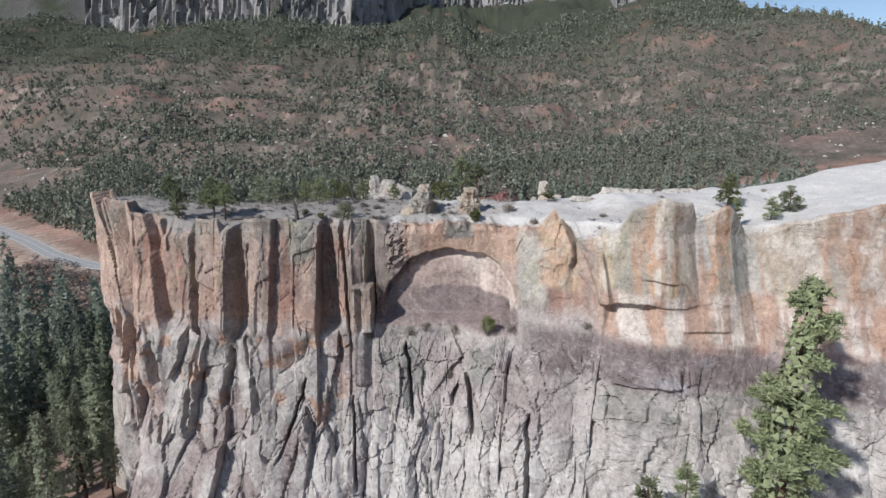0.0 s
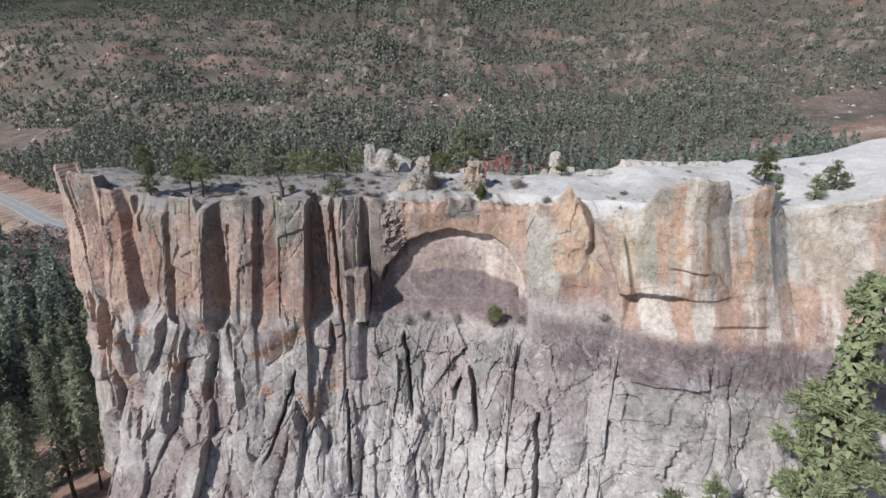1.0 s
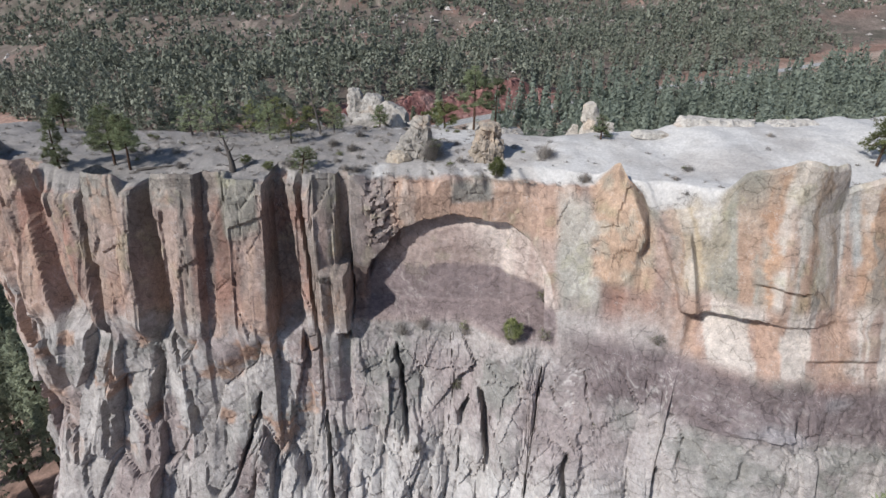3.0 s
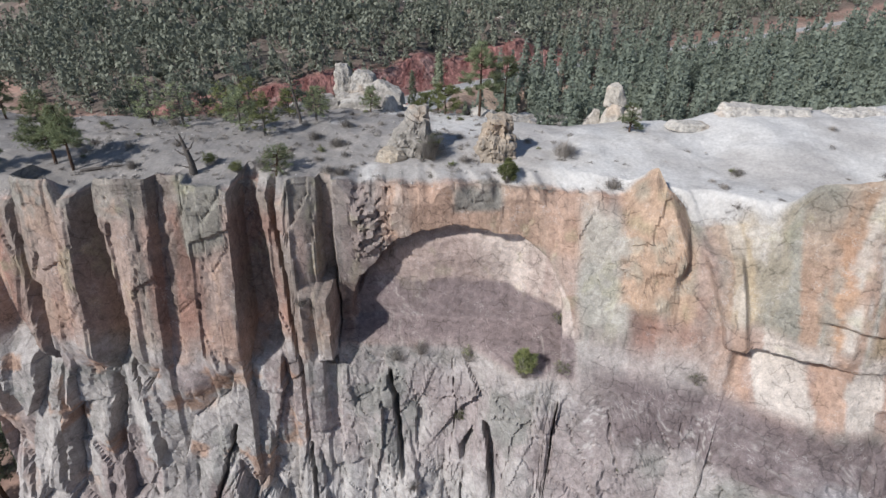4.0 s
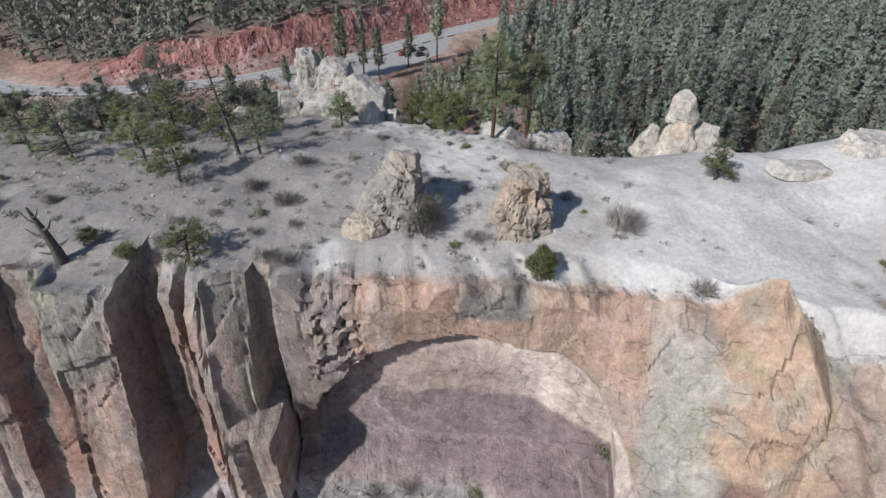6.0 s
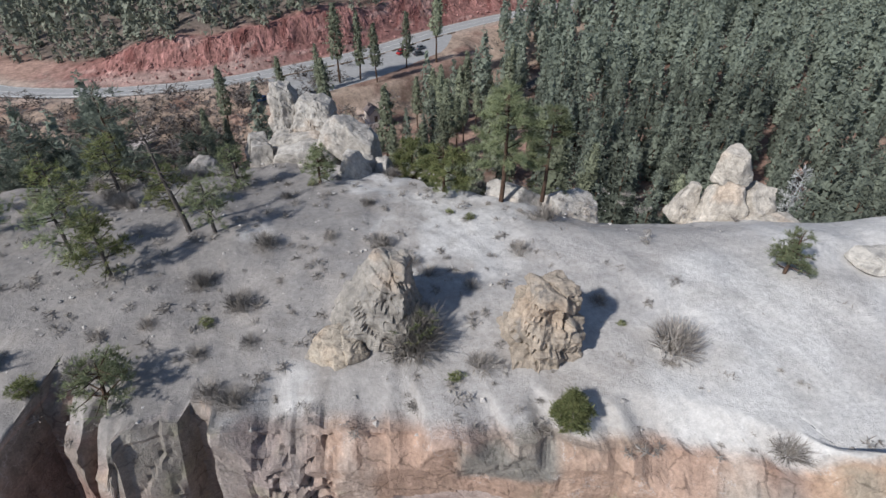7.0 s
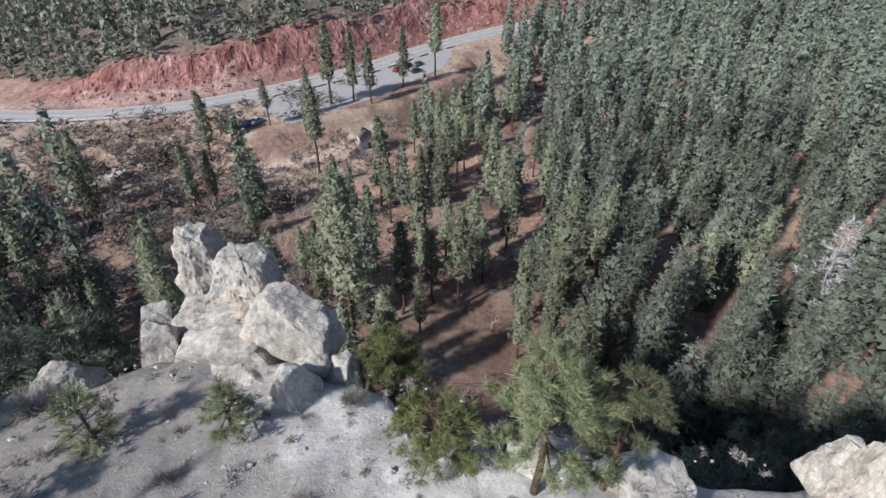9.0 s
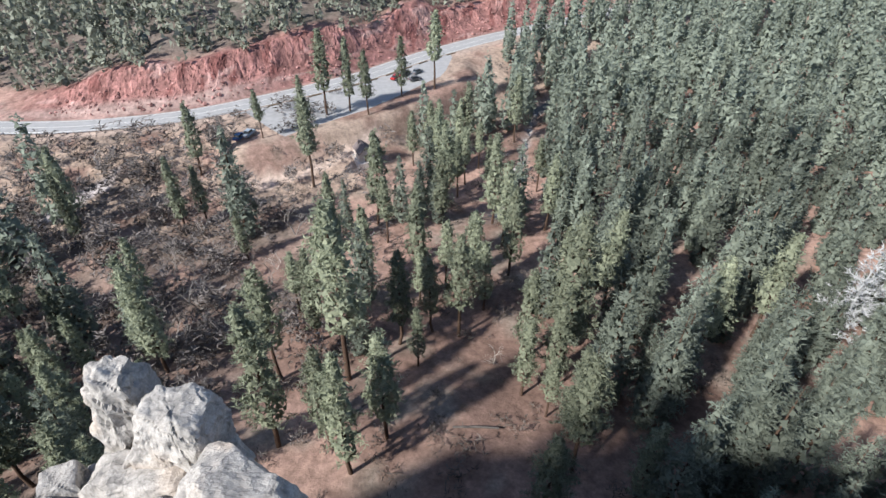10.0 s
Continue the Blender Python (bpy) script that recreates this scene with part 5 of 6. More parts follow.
on_top(pine_thing("pine_tree", 5, 3.2, 2.6, "sparse grey-green pinyon on the ash", wood=deadwood_mat, bare=0.2, count=242, tuft=0.26), -11.6, 77.2)
on_top(pine_thing("juniper_tree", 6, 3.4, 3.0, "grey half-bare juniper on the mesa top", leaf=juniper_mat, wood=deadwood_mat, bare=0.1, count=330, tuft=0.27), -15.2, 74.0)
on_top(pine_thing("pine_tree", 7, 3.8, 3.4, "sparse pinyon leaning on the slope", wood=deadwood_mat, bare=0.15, count=308, tuft=0.29), -17.6, 75.4)
for i, (x, y, z, h, w) in enumerate([(-21.0, 86.4, 39.6, 11.5, 6.4), (-26.5, 86.0, 39.0, 10.0, 6.0), (-16.2, 87.6, 38.6, 9.5, 5.0), (-32.5, 85.6, 39.0, 9.0, 5.6), (-24.0, 89.5, 36.0, 12.0, 6.0)]):
    t_ = pine_thing("pine_tree", 130 + i, h, w, "dark spreading pine rooted on the mesa's back slope", "back slope pines", leaf=fir_mat, bare=0.2, count=950, tuft=0.42, blades=10, slim=0.06, cone=0.5, shape=1.15, inner=0.4)
    t_.matrix_world = pose(x, y, z, 0, 0, 70 * i)
for i, (x, y, h, w) in enumerate([(-20.4, 79.4, 3.4, 3.2), (-23.5, 77.6, 3.8, 3.6), (-14.6, 79.6, 2.6, 2.4), (-27.0, 79.0, 4.2, 3.4), (-19.0, 82.2, 3.6, 3.0), (-12.4, 83.0, 2.6, 2.2)]):
    on_top(pine_thing("pine_tree", 140 + i, h, w, "grey-green half-bare pinyon on the mesa top", "half-bare pinyons", leaf=(juniper_mat, needle_mat)[i % 2], wood=deadwood_mat, bare=0.12, count=260, tuft=0.27, limbs=40, cone=0.5), x, y)
on_top(pine_thing("pine_tree", 10, 2.6, 2.0, "small bright pine sapling on the ash", bare=0.2, count=374, tuft=0.24), 14.7, 74.0)
on_top(pine_thing("pine_tree", 11, 2.6, 2.3, "small dark pinyon beside the boulder heap", bare=0.2, count=418, tuft=0.24), -7.7, 83.4)
on_top(pine_thing("pine_tree", 12, 5.6, 4.0, "dark pinyon pine near the broken columns", bare=0.25, count=792, tuft=0.36), -30.6, 70.4)
on_top(pine_thing("pine_tree", 13, 5.0, 3.2, "dark pinyon pine near the broken columns", bare=0.3, count=528, tuft=0.36), -28.8, 69.6)
on_top(pine_thing("pine_tree", 14, 4.4, 2.2, "slender pine growing on the cliff edge", bare=0.12, count=572, tuft=0.30), -34.6, 68.9)
on_top(pine_thing("pine_tree", 15, 4.2, 3.0, "green pinyon on the far edge", bare=0.2, count=528, tuft=0.32), -41.0, 80.0)
on_top(pine_thing("pine_tree", 16, 4.6, 3.0, "yellow-green pine on the mesa top", leaf=juniper_mat, bare=0.25, count=572, tuft=0.32), 35.5, 66.0)
on_top(pine_thing("pine_tree", 17, 3.6, 3.4, "low spreading pine on the ash slope", bare=0.15, count=572, tuft=0.30), 42.0, 64.0)
on_top(pine_thing("pine_tree", 18, 3.0, 2.0, "small pine on the cliff edge", bare=0.1, count=418, tuft=0.27), 38.5, 61.8)
on_top(pine_thing("pine_tree", 19, 3.6, 1.8, "slender pine in a notch of the cliff edge", bare=0.1, count=484, tuft=0.27), 33.9, 61.2, sink=0.4)
on_top(pine_thing("pine_tree", 26, 2.4, 2.8, "small wind-bent pinyon over the dark cleft", bare=0.12, count=420, tuft=0.24, lean=0.15, cone=0.4), -12.9, 68.2, sink=0.3)
on_top(shrub_thing("juniper_bush", 20, 2.0, 1.5, "dense green juniper bush on the cliff edge", 40, 900, juniper_mat, "green bushes"), 4.1, 67.2)
on_top(shrub_thing("juniper_bush", 21, 1.1, 1.2, "small green juniper bush", 40, 200, juniper_mat, "green bushes"), -18.0, 69.2)
on_top(shrub_thing("juniper_bush", 22, 0.9, 1.1, "small green juniper bush", 40, 160, juniper_mat, "green bushes"), -15.8, 68.3)
on_top(shrub_thing("shrub", 23, 2.3, 2.6, "grey leafless shrub beside the spire", 330, 40, juniper_mat), -1.6, 70.3)
on_top(shrub_thing("shrub", 24, 1.6, 2.2, "grey twiggy shrub on pale ash", 240, 0), 8.7, 70.2)

limbs = [tube([(0, 0, -0.2), (0.05, 0, 0.8), (-0.15, 0.05, 1.9), (-0.42, 0.1, 3.1)], [0.34, 0.24, 0.17, 0.05], 7)]
for x0, z0, dx, dy, dz, r in ((-0.1, 1.5, -0.9, 0.1, 0.45, 0.09), (-0.15, 1.9, 0.75, -0.1, 0.7, 0.09), (-0.05, 1.0, 0.8, 0.2, 0.35, 0.08), (-0.25, 2.3, -0.6, 0.1, 0.6, 0.06), (-0.3, 2.6, 0.4, 0.1, 0.5, 0.05), (0.0, 0.6, -0.7, -0.2, 0.2, 0.07)):
    limbs.append(tube([(x0, 0, z0), (x0 + 0.55 * dx, 0.5 * dy, z0 + 0.3 * dz), (x0 + dx, dy, z0 + dz)], [r, 0.7 * r, 0.25 * r], 5))
wv, wf = joined(limbs)
snag = new("dead_tree", mesh_from("dead_tree", wv, wf, deadwood_mat, None, True))
tagged(snag, "dark dead tree stump with broken limbs", "dead tree")
on_top(snag, -18.9, 68.0)
wv, wf = tube([(0, 0, 0), (0.7, 0.1, 0.1), (1.6, 0.5, 0.12), (2.8, 0.6, 0.25), (3.6, 1.0, 0.2)], [0.16, 0.14, 0.11, 0.07, 0.03], 6)
log = new("fallen_log", mesh_from("fallen_log", wv, wf, deadwood_mat, None, True))
tagged(log, "dark fallen branch lying on the ash", "log")
on_top(log, -28.0, 69.2, sink=-0.05)

rng = np.random.default_rng(77)
kinds = [shrub_thing("shrub", 300 + i, 0.55 + 0.12 * i, 0.9 + 0.2 * i, "low dry grey-brown shrub on the ash", 110 + 30 * i) for i in range(4)]
kinds.append(shrub_thing("shrub", 310, 0.5, 0.8, "low olive-grey shrub on the ash", 60, 45, juniper_mat))
for i, k in enumerate(kinds):
    on_top(k, (6.2, 9.8, 20.5, -9.0, 1.0)[i], (72.6, 73.6, 67.0, 72.5, 79.0)[i])
for i in range(95):
    while True:
        x, y = rng.uniform(-44, 48), rng.uniform(63, 88)
        j = int(np.argmin(np.abs(fx - x)))
        if fy[j] + 0.9 < y < by[j] - 1 and rng.uniform() < (0.95 if x < 8 else 0.4):
            break
    on_top(copy_thing(kinds[rng.integers(0, 5)], Matrix()), x, y, rng.uniform(0, 360), rng.uniform(0.6, 1.15))

n = 5200
gx_, gy_ = rng.uniform(-46, 46, n), rng.uniform(56, 90, n)
j_ = np.array([int(np.argmin(np.abs(fx - a))) for a in gx_])
ok = (gy_ > fy[j_] + 0.6) & (gy_ < by[j_] - 0.5) & (rng.uniform(0, 1, n) < lerp(1.0, 0.35, ss(0, 18, gx_)))
gx_, gy_ = gx_[ok], gy_[ok]
chips = []
for i in range(4):
    r2 = np.random.default_rng(800 + i)
    o = np.array([(1, 0, 0), (-1, 0, 0), (0, 1, 0), (0, -1, 0), (0, 0, 0.7), (0, 0, -0.5)]) * r2.uniform(0.6, 1.2, (6, 3)) + r2.normal(0, 0.15, (6, 3))
    chips.append((o, np.array([(0, 2, 4), (2, 1, 4), (1, 3, 4), (3, 0, 4), (2, 0, 5), (1, 2, 5), (3, 1, 5), (0, 3, 5)])))
gz_ = top_heights(gx_, gy_)
v, f = scattered(chips, gx_, gy_, gz_, 0.035 + 0.13 * rng.uniform(0, 1, len(gx_)) ** 4, rng.uniform(0, 6.28, len(gx_)), rng.integers(0, 4, len(gx_)))
stones_c = np.repeat(np.array([[0.42, 0.39, 0.365]]), len(v), 0) * (0.75 + 0.5 * hashed(np.floor(v[:, 0] * 3), np.floor(v[:, 1] * 3), np.zeros(len(v)), 5))[:, None]
tagged(new("gravel", mesh_from("gravel", v, f, boulder_mat, stones_c)), "loose grey tuff stones strewn over the ash", "gravel", kind="stuff")
n = 2300
tx_, ty_ = rng.uniform(-46, 46, n), rng.uniform(56, 90, n)
j_ = np.array([int(np.argmin(np.abs(fx - a))) for a in tx_])
ok = (ty_ > fy[j_] + 0.4) & (ty_ < by[j_] - 0.4) & (rng.uniform(0, 1, n) < lerp(1.0, 0.25, ss(0, 18, tx_)))
tx_, ty_ = tx_[ok], ty_[ok]
dry = []
for i in range(3):
    r2 = np.random.default_rng(820 + i)
    dry.append(tufts(r2, r2.normal(0, 0.10, (6, 3)) * np.array([1, 1, 0.3]) + np.array([0, 0, 0.06]), 0.22, 8, 0.06))
v, f = scattered(dry, tx_, ty_, top_heights(tx_, ty_), rng.uniform(0.5, 1.6, len(tx_)), rng.uniform(0, 6.28, len(tx_)), rng.integers(0, 3, len(tx_)))
tagged(new("dry_grass", mesh_from("dry_grass", v, f, twig_mat)), "sparse dry grass tufts on the ash", "grass", kind="stuff")

edge_pine = pine_thing("pine_tree", 25, 7.0, 3.8, "yellow-green pine rooted just below the mesa edge", leaf=juniper_mat, bare=0.2, count=1900, tuft=0.27, blades=15, slim=0.035, cone=0.7, shape=1.2, inner=0.4)
edge_pine.matrix_world = pose(-2.6, 87.6, 40.6)
# bushes on the cliff's ledge
def cliff_point(x, z):
    i = int(np.argmin(np.abs(fx - x)))
    d = float(cliff_depth(np.array([fx[i]]), np.array([z]))[0])
    return fx[i] + fnx[i] * d, fy[i] + fny[i] * d, z


for i, (x, z, h, w, leaves) in enumerate([(5.9, 33.3, 2.6, 2.0, 900), (-4.2, 32.0, 1.5, 1.8, 0), (-2.2, 32.6, 1.6, 1.6, 0), (1.8, 32.2, 1.7, 1.3, 30), (8.8, 35.2, 1.5, 1.6, 50),
                                          (9.8, 33.8, 1.2, 1.4, 20), (17.8, 35.0, 1.2, 1.6, 20), (1.2, 26.5, 1.4, 1.1, 30), (-3.0, 21.5, 1.2, 1.3, 0), (14.5, 27.5, 1.0, 0.9, 40), (-9.5, 31.5, 1.2, 1.5, 0), (-11.0, 37.9, 0.9, 1.2, 0)]):
    b = shrub_thing("ledge_bush", 330 + i, h, w, "green juniper bush on the cliff ledge" if leaves > 100 else "grey dry bush on the cliff ledge", 140, leaves, juniper_mat, "bushes on the ledge")
    x, y, z = cliff_point(x, z)
    b.matrix_world = pose(x, y + 0.1, z - 0.15)

# tall pine in front of the cliff, and smaller ones by it
def stand(ob, x, y, turn=0, size=1.0, z=None):
    ob.matrix_world = pose(x, y, (float(ground_z(np.array([x]), np.array([y]))[0]) if z is None else z) - 0.15, 0, 0, turn) @ Matrix.Scale(size, 4)
    return ob


stand(pine_thing("pine_tree", 201, 31, 10.4, "tall green ponderosa pine before the cliff", leaf=needle_mat, bare=0.06, count=3300, tuft=0.7, blades=9, slim=0.11, cone=0.45, inner=0.4, ragged=(0.5, 1.15), boughs=60, limbs=60, loose=True, core=0.55, shell=1500, spray=0.4), 32.2, 44.6, z=14.5)
stand(pine_thing("pine_tree", 202, 15, 5.0, "young pine at the cliff foot", leaf=needle_mat, bare=0.1, count=520, tuft=0.7, blades=9, slim=0.09, cone=0.6, boughs=40), 23.5, 45.0, z=11)
stand(pine_thing("pine_tree", 203, 14, 4.4, "young pine at the cliff foot", leaf=needle_mat, bare=0.1, count=480, tuft=0.7, blades=9, slim=0.09, cone=0.6, boughs=40), 20.5, 45.6, z=11)

# ---- the valley's trees ----
def valley_pine(seed, width, bare, count, blades):
    return pine_thing("pine_tree", seed, 24.0, width, "tall ponderosa pine on the valley floor", "valley pines", leaf=valley_mat, bare=bare, count=count, tuft=0.62 if count > 500 else 0.8, blades=blades, slim=0.13, limbs=16, cone=0.55, inner=0.5, ragged=(0.62, 1.1), boughs=110, loose=True, core=0.66, shell=800 if count > 500 else 480, spray=0.5 if count > 500 else 0.68)


def slope_fir(seed, width, count, blades):
    return pine_thing("fir_tree", seed, 22.0, width, "dense dark green fir on the forested slope", "slope firs", leaf=fir_mat, bare=0.04, count=count, tuft=0.6 if count > 500 else 0.78, blades=blades, slim=0.13, limbs=6, cone=0.82, inner=0.6, ragged=(0.8, 1.1), boughs=260, loose=True, core=0.78, shell=800 if count > 500 else 480, spray=0.5 if count > 500 else 0.68)


PONDEROSA = [valley_pine(400 + i, (7.6, 6.6, 8.2, 7.0, 7.8)[i], (0.32, 0.24, 0.30, 0.4, 0.2)[i], 340, 4) for i in range(5)]
FIRS = [slope_fir(410 + i, (7.8, 7.0, 8.4, 7.4)[i], 340, 4) for i in range(4)]
FINE_PONDEROSA = [valley_pine(430 + i, (7.4, 6.6, 8.0)[i], (0.3, 0.22, 0.36)[i], 720, 4) for i in range(3)]
FINE_FIRS = [slope_fir(440 + i, (7.8, 7.0, 8.2)[i], 720, 4) for i in range(3)]
# places and heights of the pines that stand clear
CLEAR = [(-8.3, 126.2, 23), (-24.0, 124.6, 28), (-16.1, 139.0, 36), (21.0, 142.8, 33), (13.1, 136.2, 18), (45.3, 144.0, 23), (-5.0, 165.0, 24), (3.0, 150.5, 24), (-8.0, 148.0, 22),
         (12.0, 188.0, 24), (22.0, 232.0, 22), (-25.0, 178.0, 20), (-16.0, 188.0, 25), (-35.0, 205.0, 26), (14.0, 168.0, 22), (32.0, 158.0, 24), (-34.0, 120.0, 14), (-65.0, 206.0, 20), (-50.0, 216.0, 14),
         (-40.0, 224.0, 15), (-35.0, 232.0, 25), (-28.5, 235.0, 22), (-22.5, 232.0, 19), (-3.0, 253.0, 25), (-13.5, 247.0, 19), (58.0, 150.0, 24), (-62.0, 185.0, 20), (-86.0, 184.0, 22)]
rng = np.random.default_rng(5)
used = []
first = set()


def plant(kinds, k, x, y, h, base):
    if math.hypot(x * 0.85, y - 85) < 72:
        kinds = FINE_FIRS if kinds is FIRS else FINE_PONDEROSA
        k = k % 3
    src = kinds[k]
    size = h / base
    if src.name not in first:
        first.add(src.name)
        ob = src
    else:
        ob = copy_thing(src, Matrix())
    stand(ob, x, y, rng.uniform(0, 360), size)
    used.append((x, y))


for i, (x, y, h) in enumerate(CLEAR):
    plant(PONDEROSA, i % 5, x, y, h, 24.0)


def wooded(x, y):
    """How densely trees stand, 0 to 1, on this side of the road."""
    s = (y - float(road_y(x))) * float(road_slant(x))
    if s > -7 or float(lot_weight(x, y)) > 0.05:
        return 0
    j = int(np.argmin(np.abs(fx - x)))
    if -54 < x < 110 and fy[j] - 30 < y < by[j] + 14 and x > -60:
        return 0
    if abs(y - float(np.interp(x, CREEK_X, CREEK_Y))) < 4.5 and -70 < x < 60:
        return 0
    if x > 0.9 * (y - 70) + 25 or x < -0.86 * y - 10:
        return 0
    right = float(ss(8, 22, x - 0.05 * (y - 150))) * (0.88 if y > 140 else 1.0)
    left = float(ss(-26, -44, x)) * (1.0 if y < 152 and x < -52 or y < 128 or x < -95 and y < 175 else 0.14) * float(ss(-26, -44, s))
    middle = 0.8 * float(ss(-30, -55, s)) * (1 if y > 145 else 0.35) * float(ss(-34, -20, x))
    return max(right, left, middle)


spots = []
step = 7.4
for iy in range(int(340 / step)):
    for ix in range(int(470 / step)):
        x, y = -230 + (ix + rng.uniform(-0.1, 1.0)) * step, 20 + (iy + rng.uniform(-0.1, 1.0)) * step
        if rng.uniform() < wooded(x, y) and all((x - a) ** 2 + (y - b) ** 2 > 22 for a, b in used):
            spots.append((x, y))
near = sorted(spots, key=lambda p: math.hypot(p[0] * 0.75 - 8, (p[1] - 135) * 0.9))
for x, y in near[:250]:
    if x > 26 or rng.uniform() < 0.2:
        plant(FIRS, int(rng.integers(0, 4)), x, y, rng.uniform(14, 29), 22.0)
    else:
        plant(PONDEROSA, int(rng.integers(0, 5)), x, y, rng.uniform(13, 25), 24.0)


rest = np.array(near[250:])
simple = []
for i in range(5):
    simple.append(pine_pieces(500 + i, 22.0, 3.9, bare=0.04, count=75, tuft=1.0, limbs=0, blades=4, slim=0.22, cone=0.82, inner=0.6, ragged=(0.8, 1.1), boughs=130, loose=True, core=0.8, shell=230, spray=0.9)[1])
sx, sy = rest[:, 0], rest[:, 1]
spread_of = (sx, sy, ground_z(sx, sy), rng.uniform(0.6, 1.3, len(sx)), rng.uniform(0, 6.28, len(sx)), rng.integers(0, 5, len(sx)))
v, f = scattered(simple, *spread_of)
forest = new("forest", mesh_from("forest", v, f, fir_mat))
tagged(forest, "dense dark green conifer forest on the valley side", "forest", kind="stuff")

# bare cottonwoods by the creek
wv, wf = bare_pieces(600, 11, 1.2, 4, 2)
cotton = new("bare_tree", mesh_from("bare_tree", wv, wf, twig_mat))
tagged(cotton, "leafless pale grey cottonwood by the creek", "tree", "bare trees")
for i, (x, y) in enumerate([(-47, 146), (-40, 148), (-54, 150), (-36, 165), (-60, 158), (-18, 205), (-30, 196), (-8.0, 137), (9, 143), (-70, 168), (-90, 205), (-100, 196), (-76, 196), (-110, 200), (17, 222)] + [(-38 - 9.1 * (k % 8) - 3 * math.sin(k * 7.0), 158 + 14 * (k // 8) + 4 * math.sin(k * 3.1)) for k in range(20)]):
    stand(cotton if i == 0 else copy_thing(cotton, Matrix()), x, y, i * 67, (0.95, 1.05, 0.8, 0.7, 0.85, 0.6, 0.7, 0.6, 0.55, 0.9, 0.8, 0.8, 0.7, 0.9, 0.5)[i % 15])
(wv, wf), (cv, cf) = pine_pieces(610, 21, 3.6, bare=0.2, count=230, limbs=90, tuft=1.1, blades=9, slim=0.05, cone=0.7, shape=1.4)
wv, wf = joined([(wv, wf), (cv, cf)])
dead = new("dead_fir", mesh_from("dead_fir", wv, wf, snag_mat))
tagged(dead, "silver dead fir standing among green firs", "dead tree")
stand(dead, 69, 146, 0, 1.1)

# brush on the creek flat
n = 1200
bxs, bys = rng.uniform(-190, 50, n), rng.uniform(105, 290, n)
ok = np.array([(wooded(x, y) > 0.1 or x < -35) and (y - float(road_y(x))) < -9 for x, y in zip(bxs, bys)])
bxs, bys = bxs[ok], bys[ok]
brush = []
for i in range(3):
    r2 = np.random.default_rng(620 + i)
    c = r2.normal(size=(22, 3)) * np.array([0.8, 0.8, 0.4]) + np.array([0, 0, 0.8])
    brush.append(tufts(r2, c, 0.75, 4, 0.09))
v, f = scattered(brush, bxs, bys, ground_z(bxs, bys), rng.uniform(0.5, 1.5, len(bxs)) * (1 + 0.8 * ss(-15, -40, bxs)), rng.uniform(0, 6.28, len(bxs)), rng.integers(0, 3, len(bxs)))
tagged(new("brush", mesh_from("brush", v, f, brush_mat)), "grey-brown leafless scrub on the creek flat", "scrub", kind="stuff")

# leafless thickets among the scrub
n = 900
kx, ky = rng.uniform(-190, -14, n), rng.uniform(120, 232, n)
ok = np.array([(y - float(road_y(x))) < -14 and not (-58 < x < 8 and float(lot_weight(x, y)) > 0.05) and rng.uniform() < 0.35 + 0.65 * float(ss(-28, -45, x)) for x, y in zip(kx, ky)])
kx, ky = kx[ok], ky[ok]
thicket = []
for i in range(3):
    thicket.append(pine_pieces(630 + i, 5.5, 2.6, bare=0.05, count=34, tuft=1.3, limbs=0, blades=5, slim=0.085, cone=0.3, inner=0.3, boughs=30, loose=True)[1])
v, f = scattered(thicket, kx, ky, ground_z(kx, ky) - 0.2, rng.uniform(0.5, 1.25, len(kx)), rng.uniform(0, 6.28, len(kx)), rng.integers(0, 3, len(kx)))
tagged(new("thickets", mesh_from("thickets", v, f, thicket_mat)), "grey leafless willow thickets along the creek", "thicket", kind="stuff")

# hillside woods
n = 24000
hy = 300 + 1150 * rng.uniform(0, 1, n) ** 1.2
hx = rng.uniform(-1, 1, n) * (40 + hy * 0.88)
hs = (hy - road_y(hx)) * road_slant(hx)
cluster = fbm(hx / 75, hy / 55, 0, 201, 4)
dens = 0.84 + 0.3 * ss(-60, -300, hx) + 0.9 * cluster + 0.3 * ss(40, 200, hx) + 0.3 * ss(500, 700, hs)
keep = (hs > 95) & (rng.uniform(0, 1, n) < dens)
hx, hy, hs, cluster = hx[keep], hy[keep], hs[keep], cluster[keep]
hill_kinds = []
for i in range(5):
    tall = (9.0, 10.0, 5.0, 4.2, 12.0)[i]
    hill_kinds.append(pine_pieces(640 + i, tall, tall * (0.24 if tall > 6 else 0.48), bare=0.05, count=4, tuft=1.0, limbs=0, blades=3, slim=0.3, cone=0.75 if tall > 6 else 0.45, boughs=20, loose=True, core=0.85, shell=15 if tall > 6 else 11, spray=1.35)[1])
size = rng.uniform(0.6, 1.3, len(hx)) * (1.1 + 0.7 * ss(300, 900, hs)) * (1 + 0.25 * ss(0.0, 0.35, cluster))
which = np.where(rng.uniform(0, 1, len(hx)) < 0.55 - 0.3 * ss(150, -200, hx) + 0.3 * ss(450, 700, hs), rng.choice([0, 1, 4], len(hx)), rng.choice([2, 3], len(hx)))
v, f = scattered(hill_kinds, hx, hy, ground_z(hx, hy) - 0.3, size, rng.uniform(0, 6.28, len(hx)), which)
hillside = new("hillside_woods", mesh_from("hillside_woods", v, f, hill_mat))
